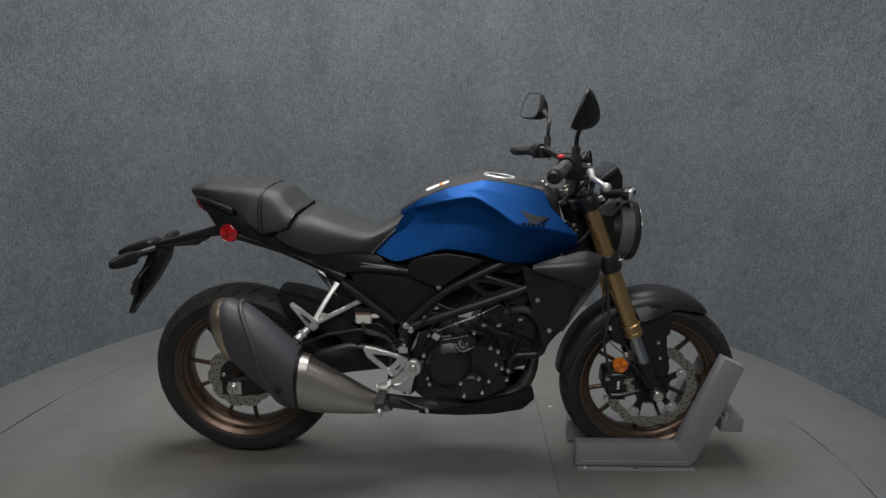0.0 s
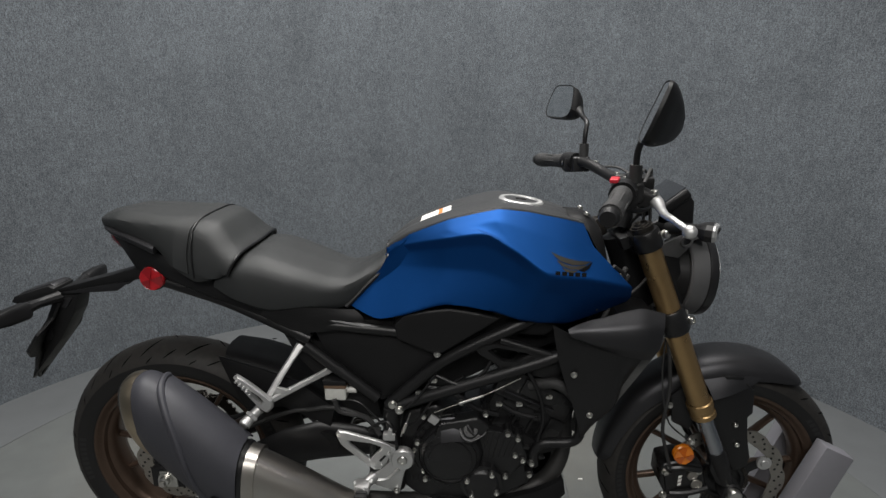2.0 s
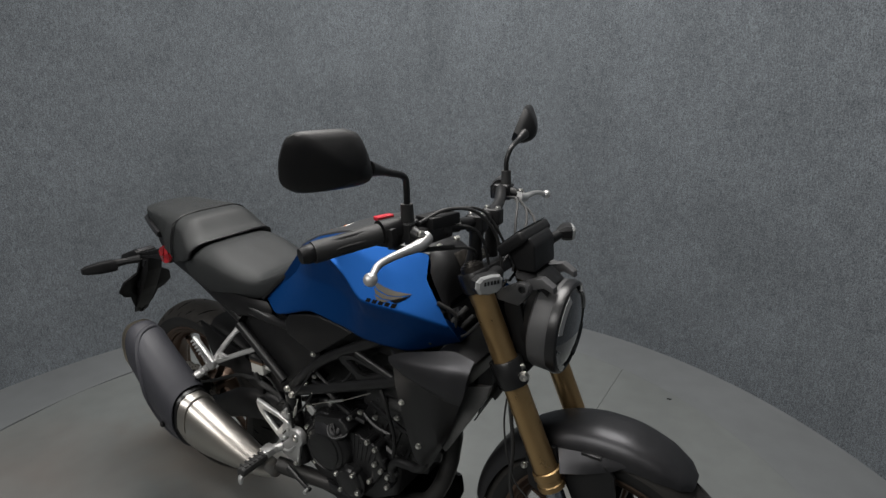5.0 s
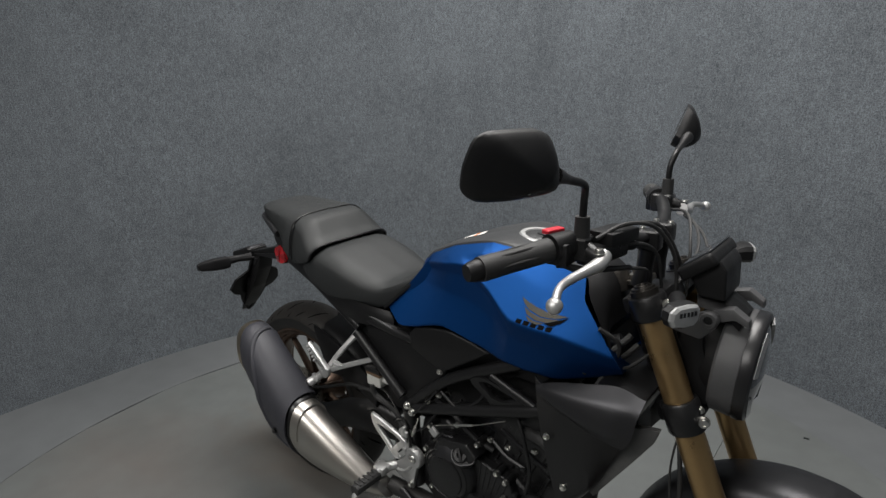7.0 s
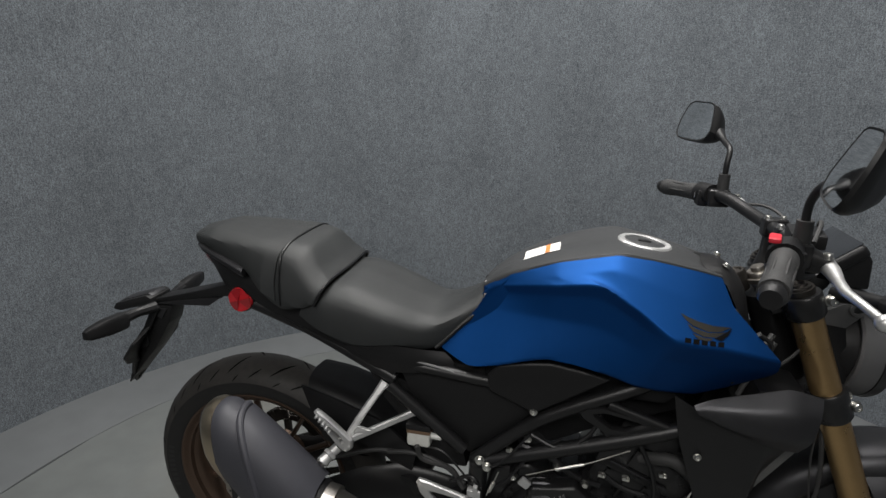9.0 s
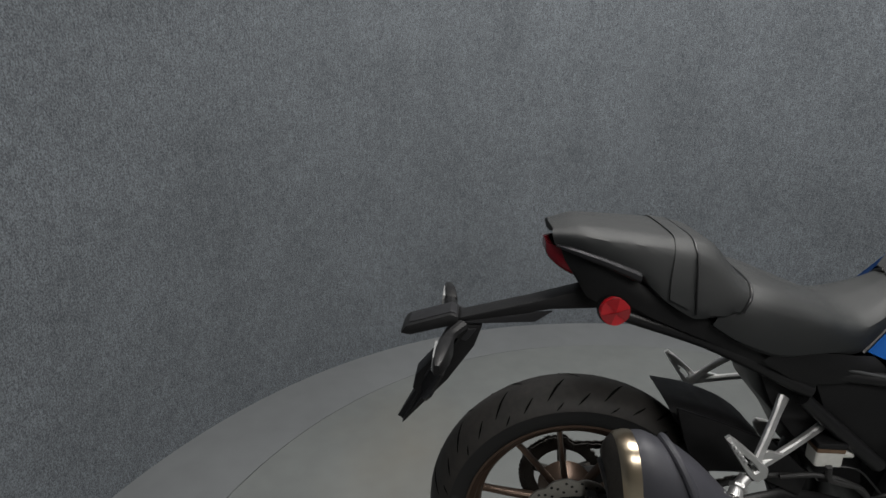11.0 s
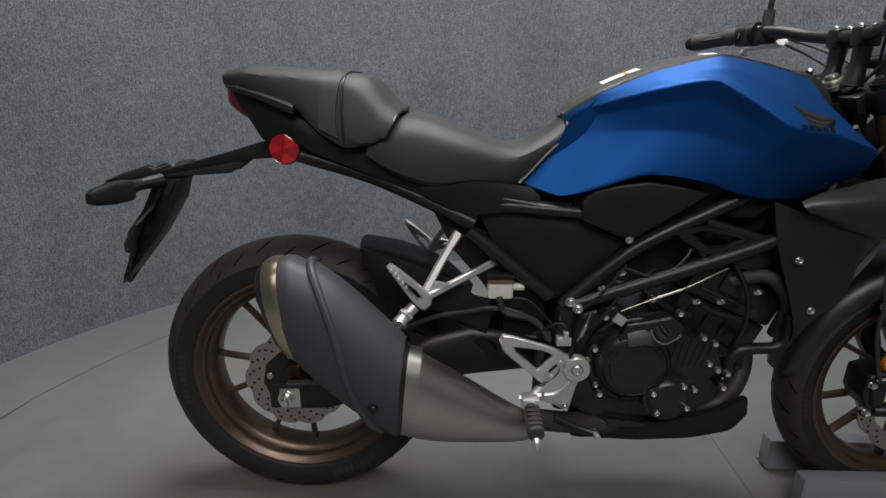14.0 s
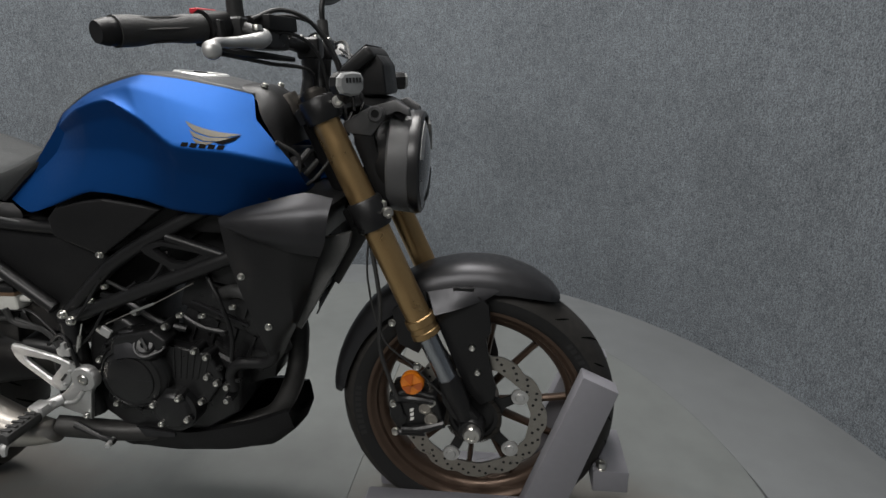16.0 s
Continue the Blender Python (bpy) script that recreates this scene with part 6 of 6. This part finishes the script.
part("headlight_brow", rails([[(1.165, 0, 0.935), (1.21, 0, 0.925), (1.24, 0, 0.905)], [(1.165, -0.035, 0.932), (1.21, -0.035, 0.921), (1.238, -0.032, 0.9)], [(1.168, -0.05, 0.915), (1.21, -0.05, 0.905), (1.235, -0.048, 0.885)]], 10, 4), PLASTIC, head)
part("lower_bolt", bolt((1.2, -0.085, 0.745), 0.006, 0.005), ZINC, head)
DT = Matrix.Translation((1.16, 0.0, 0.984)) @ Matrix.Rotation(radians(-38), 4, "Y")
display = part("instrument_display", joined(moved(block((-0.03, -0.066, -0.014), (0.036, 0.066, 0.01), 0.009, 4), DT), prism([(1.15, 0.965), (1.168, 0.992), (1.184, 1.001), (1.196, 0.997), (1.207, 0.982), (1.21, 0.93), (1.168, 0.93)], -0.05, 0.05, 0.012, 3)), PLASTIC, bike, "black digital instrument display")
part("display_screen", moved(block((-0.02, -0.06, 0.01), (0.035, 0.06, 0.0115), 0.001), DT), SCREEN, display, "dark glossy display screen")
for s in (-1, 1):
    U, N, at = Vector((-0.5, s * 0.866, 0)), Vector((0.866, s * 0.5, 0)), Vector((1.188, s * 0.198, 0.952))
    ind = part("front_indicator", tube([(1.145, s * 0.085, 0.932), (1.16, s * 0.13, 0.942), at - N * 0.022 - U * 0.012], [0.014, 0.012, 0.011], 12), PLASTIC, bike, "slim front indicator with clear lens")
    face = [(-0.03, 0.008), (-0.024, 0.0165), (-0.006, 0.019), (0.018, 0.0175), (0.029, 0.01), (0.031, -0.003), (0.024, -0.015), (0.004, -0.0195), (-0.018, -0.018), (-0.028, -0.01)]
    body = [[at + N * n + U * (u * c * 0.92 - o) + Vector((0, 0, z * c * 0.95)) for u, z in face] for n, c, o in ((-0.032, 0.5, 0.012), (-0.02, 0.88, 0.003), (-0.012, 1.0, 0), (0.0, 1.0, 0))]
    part("indicator_body", loft(body), PLASTIC, ind, sharp=28)
    glass = [[at + N * n + U * (u * c * 0.92) + Vector((0, 0, z * c * 0.95)) for u, z in face] for n, c in ((-0.001, 0.96), (0.004, 0.95), (0.0075, 0.8), (0.0085, 0.4))]
    part("indicator_lens", loft(glass), CLEAR, ind, "clear indicator lens", sharp=14)
    for k in range(5):
        bar_at = at + N * 0.0088 + U * (0.012 - 0.0065 * k) + Vector((0, 0, 0.005))
        bm = bmesh.new()
        bm.faces.new([bm.verts.new(bar_at + U * u + Vector((0, 0, z))) for u, z in ((-0.002, -0.0035), (0.002, -0.0035), (0.002, 0.0035), (-0.002, 0.0035))])
        part("lens_mark", thicken(bm, 0.0006), INK, ind)

# ---- handlebar ----
bar = part("handlebar", tube([(0.99, -0.26, 1.03), (1.03, -0.18, 1.035), (1.06, -0.1, 1.02), (1.075, 0, 1.012), (1.06, 0.1, 1.02), (1.03, 0.18, 1.035), (0.99, 0.26, 1.03)], 0.0125, 16), FRAME, bike, "black tapered handlebar")
for s in (-1, 1):
    riser = part("bar_clamp", joined(tube([(1.066, s * 0.034, 0.925), (1.07, s * 0.034, 0.96), (1.073, s * 0.034, 0.995)], [0.019, 0.014, 0.016], 16), block((1.053, s * 0.034 - 0.014, 0.993), (1.095, s * 0.034 + 0.014, 1.029), 0.007, 3)), ENGINE, bike, "black handlebar clamp")
    for dx in (-0.013, 0.013):
        part("clamp_bolt", bolt((1.074 + dx, s * 0.034, 1.029), 0.0055, 0.004, (0, 0, 1)), ZINC, riser)
for s in (-1, 1):
    a, b = Vector((0.996, s * 0.25, 1.031)), Vector((0.937, s * 0.384, 1.019))
    grip = part("grip", tube([a, a.lerp(b, 0.06), a.lerp(b, 0.1), a.lerp(b, 0.8), a.lerp(b, 0.84), a.lerp(b, 0.85)], [0.019, 0.019, 0.0165, 0.0165, 0.019, 0.019], 18, c=0), GRIP, bar, "ribbed black rubber grip")
    part("bar_end", tube([a.lerp(b, 0.83), a.lerp(b, 0.98), b], [0.0165, 0.0165, 0.013], 18, c=0), PLASTIC, bar, "black bar-end weight")
    for k in range(6):
        ang = 2 * math.pi * k / 6
        side = Vector((0, 0, 1)) * 0.0165 * math.sin(ang) + Vector((0.9, s * 0.4, 0)) * 0.0165 * math.cos(ang)
        part("grip_rib", tube([a.lerp(b, 0.2) + side, a.lerp(b, 0.72) + side], 0.0022, 6), GRIP, bar)
    part("switch_housing", tube([a.lerp(b, -0.02), a.lerp(b, -0.3)], [0.024, 0.022], 16), PLASTIC, bar, "black switch housing")
    part("switch_box", moved(block((-0.02, -0.02, -0.026), (0.022, 0.02, 0.01), 0.006), Matrix.Translation(a.lerp(b, -0.14))), PLASTIC, bar)
    perch = part("lever_perch", tube([(1.015, s * 0.205, 1.035), (1.045, s * 0.21, 1.028), (1.066, s * 0.215, 1.02)], [0.016, 0.013, 0.012], 12), ENGINE, bar, "black lever perch")
    lever = part("lever", tube([(1.064, s * 0.2, 1.02), (1.068, s * 0.226, 1.014), (1.062, s * 0.262, 1.011), (1.056, s * 0.3, 1.008), (1.058, s * 0.335, 1.006), (1.068, s * 0.366, 0.998)], [0.013, 0.011, 0.0078, 0.0068, 0.006, 0.006], 12), ALU, bar, "polished silver lever with ball end")
    part("lever_ball", lathe([(0, -0.0115)] + [(0.0115 * math.sin(math.pi * k / 10), -0.0115 * math.cos(math.pi * k / 10)) for k in range(1, 10)] + [(0, 0.0115)], (1.07, s * 0.371, 0.996), 20), ALU, bar, "polished ball end")
    part("lever_bolt", bolt((1.064, s * 0.218, 1.03), 0.007, 0.006, (0, 0, 1)), ZINC, bar)
    # mirror
    stem = part("mirror_stem", tube([(1.03, s * 0.208, 1.07), (1.031, s * 0.208, 1.105), (1.036, s * 0.22, 1.13), (1.034, s * 0.26, 1.143), (1.032, s * 0.31, 1.157)], [0.006, 0.006, 0.006, 0.007, 0.013], 12), FRAME, bar, "black mirror stem")
    part("stem_boot", tube([(1.03, s * 0.208, 1.03), (1.03, s * 0.208, 1.08)], [0.0125, 0.0115], 14), GRIP, bar)
    part("perch_clamp", block((1.0, s * 0.208 - 0.016, 1.01), (1.045, s * 0.208 + 0.016, 1.048), 0.007, 3), ENGINE, bar)
    m = Matrix.Translation((1.0, s * 0.372, 1.178)) @ Matrix.Rotation(radians(s * 16), 4, "Z") @ Matrix.Rotation(radians(20), 4, "Y")
    outline = [(u, v * 0.91) for u, v in ((0.047, 0.044), (0.03, 0.05), (-0.05, 0.051), (-0.068, 0.041), (-0.076, 0.004), (-0.072, -0.034), (-0.054, -0.05), (0.04, -0.051), (0.068, -0.044), (0.078, -0.022), (0.062, 0.018))]
    ol = spline([(-s * u, v, 0) for u, v in outline] + [(s * -outline[0][0], outline[0][1], 0)], 45, 0.22)[:-1]
    rings = []
    for sc, dx in ((0.93, -0.004), (0.985, -0.006), (1.0, -0.001), (0.99, 0.005), (0.9, 0.014), (0.68, 0.028), (0.4, 0.04), (0.1, 0.046)):
        rings.append([Vector((dx, p.x * sc - s * max(dx, 0) * 0.7, p.y * sc - max(dx, 0) * 0.25)) for p in ol])
    part("mirror_shell", moved(loft(rings), m), PLASTIC, bar, "black mirror housing")
    bm = bmesh.new()
    bm.faces.new([bm.verts.new((-0.0052, p.x * 0.93, p.y * 0.93)) for p in ol])
    part("mirror_glass", moved(bm, m), MIRROR, bar, "silvered mirror glass")
part("kill_switch", moved(block((-0.008, -0.02, -0.002), (0.008, 0.016, 0.006), 0.003, 3), Matrix.Translation((0.99, -0.222, 1.053)) @ Matrix.Rotation(radians(-20), 4, "Z")), SWITCH, bar, "red engine stop switch")
part("brake_fluid_reservoir", moved(block((-0.024, -0.036, -0.014), (0.024, 0.036, 0.008), 0.004), Matrix.Translation((1.058, -0.15, 1.045)) @ Matrix.Rotation(radians(-14), 4, "Z")), PLASTIC, bar, "black brake fluid reservoir")
part("master_cylinder", joined(moved(block((-0.017, -0.05, -0.016), (0.017, 0.05, 0.014), 0.006, 3), Matrix.Translation((1.05, -0.17, 1.02)) @ Matrix.Rotation(radians(-10), 4, "Z")), tube([(1.062, -0.125, 1.018), (1.072, -0.1, 1.016)], 0.009, 10)), ENGINE, bar, "black brake master cylinder")
part("banjo_bolt", bolt((1.07, -0.102, 1.026), 0.007, 0.007, (0, 0, 1)), ZINC, bar)
part("throttle_cable_elbow", tube([(1.0, -0.235, 1.012), (1.03, -0.225, 1.0), (1.06, -0.19, 0.995), (1.085, -0.14, 0.99)], [0.006, 0.006, 0.005, 0.004], 8), FRAME, bar)
part("starter_button", lathe([(0, -0.01), (0.008, -0.01), (0.009, 0.002)], (0.99, 0.235, 1.03), 16, "x"), CLEAR, bar)
for pts, r in (([(1.05, -0.2, 1.045), (1.075, -0.15, 1.062), (1.1, -0.08, 1.045), (1.12, -0.03, 0.98), (1.13, -0.03, 0.86)], 0.0035), ([(1.04, -0.19, 1.02), (1.078, -0.14, 1.03), (1.1, -0.07, 1.0), (1.105, -0.03, 0.9)], 0.003), ([(1.06, 0.2, 1.01), (1.11, 0.17, 0.98), (1.14, 0.1, 0.93), (1.1, 0.06, 0.86)], 0.0032), ([(1.0, -0.23, 1.0), (1.05, -0.16, 0.985), (1.09, -0.08, 0.97), (1.06, -0.02, 0.9)], 0.0032), ([(1.07, -0.07, 0.84), (1.03, -0.1, 0.79), (1.0, -0.11, 0.76)], 0.006), ([(1.08, -0.06, 0.82), (1.04, -0.09, 0.77), (1.02, -0.1, 0.73)], 0.005), ([(1.06, 0.19, 1.02), (1.1, 0.15, 1.0), (1.125, 0.08, 0.97), (1.12, 0.0, 0.93), (1.11, -0.03, 0.87)], 0.003), ([(1.03, 0.19, 1.02), (1.09, 0.12, 1.03), (1.12, 0.05, 0.99), (1.13, 0.02, 0.9)], 0.003), ([(1.04, -0.18, 1.04), (1.07, -0.12, 1.056), (1.1, -0.05, 1.04), (1.13, 0.0, 0.95)], 0.003), ([(1.03, -0.12, 0.86), (1.06, -0.1, 0.83), (1.05, -0.1, 0.78)], 0.004), ([(1.14, -0.03, 0.9), (1.12, -0.08, 0.84), (1.08, -0.09, 0.79), (1.04, -0.09, 0.77)], 0.003)):
    part("control_cable", tube(pts, r, 8), GRIP, bike, "black control cable")
bar.rotation_euler.z = radians(1.4)
bar.location.x -= 0.005
ignition = part("ignition_lock", lathe([(0, 0.006), (0.011, 0.006), (0.013, 0.009), (0.017, 0.009), (0.019, 0.004), (0.019, -0.03), (0, -0.03)], (1.012, 0, 0.925), 24, "z", Matrix.Rotation(radians(-22.3), 3, "Y")), CHAIN, bike, "dark steel ignition lock")

# ---- small litter on the deck ----
for x, y, size in ((1.27, 1.2, 0.008), (-0.25, 1.3, 0.009), (1.09, 0.3, 0.006)):
    chip = part("paint_chip", block((x, y, FLOOR), (x + size * 2.2, y + size, FLOOR + 0.003), 0.0008), INK if x != 1.09 else LABEL)
    tagged(chip, "tiny dark chip lying on the deck" if x != 1.09 else "tiny white chip lying on the deck", "debris", group="chips on the deck")
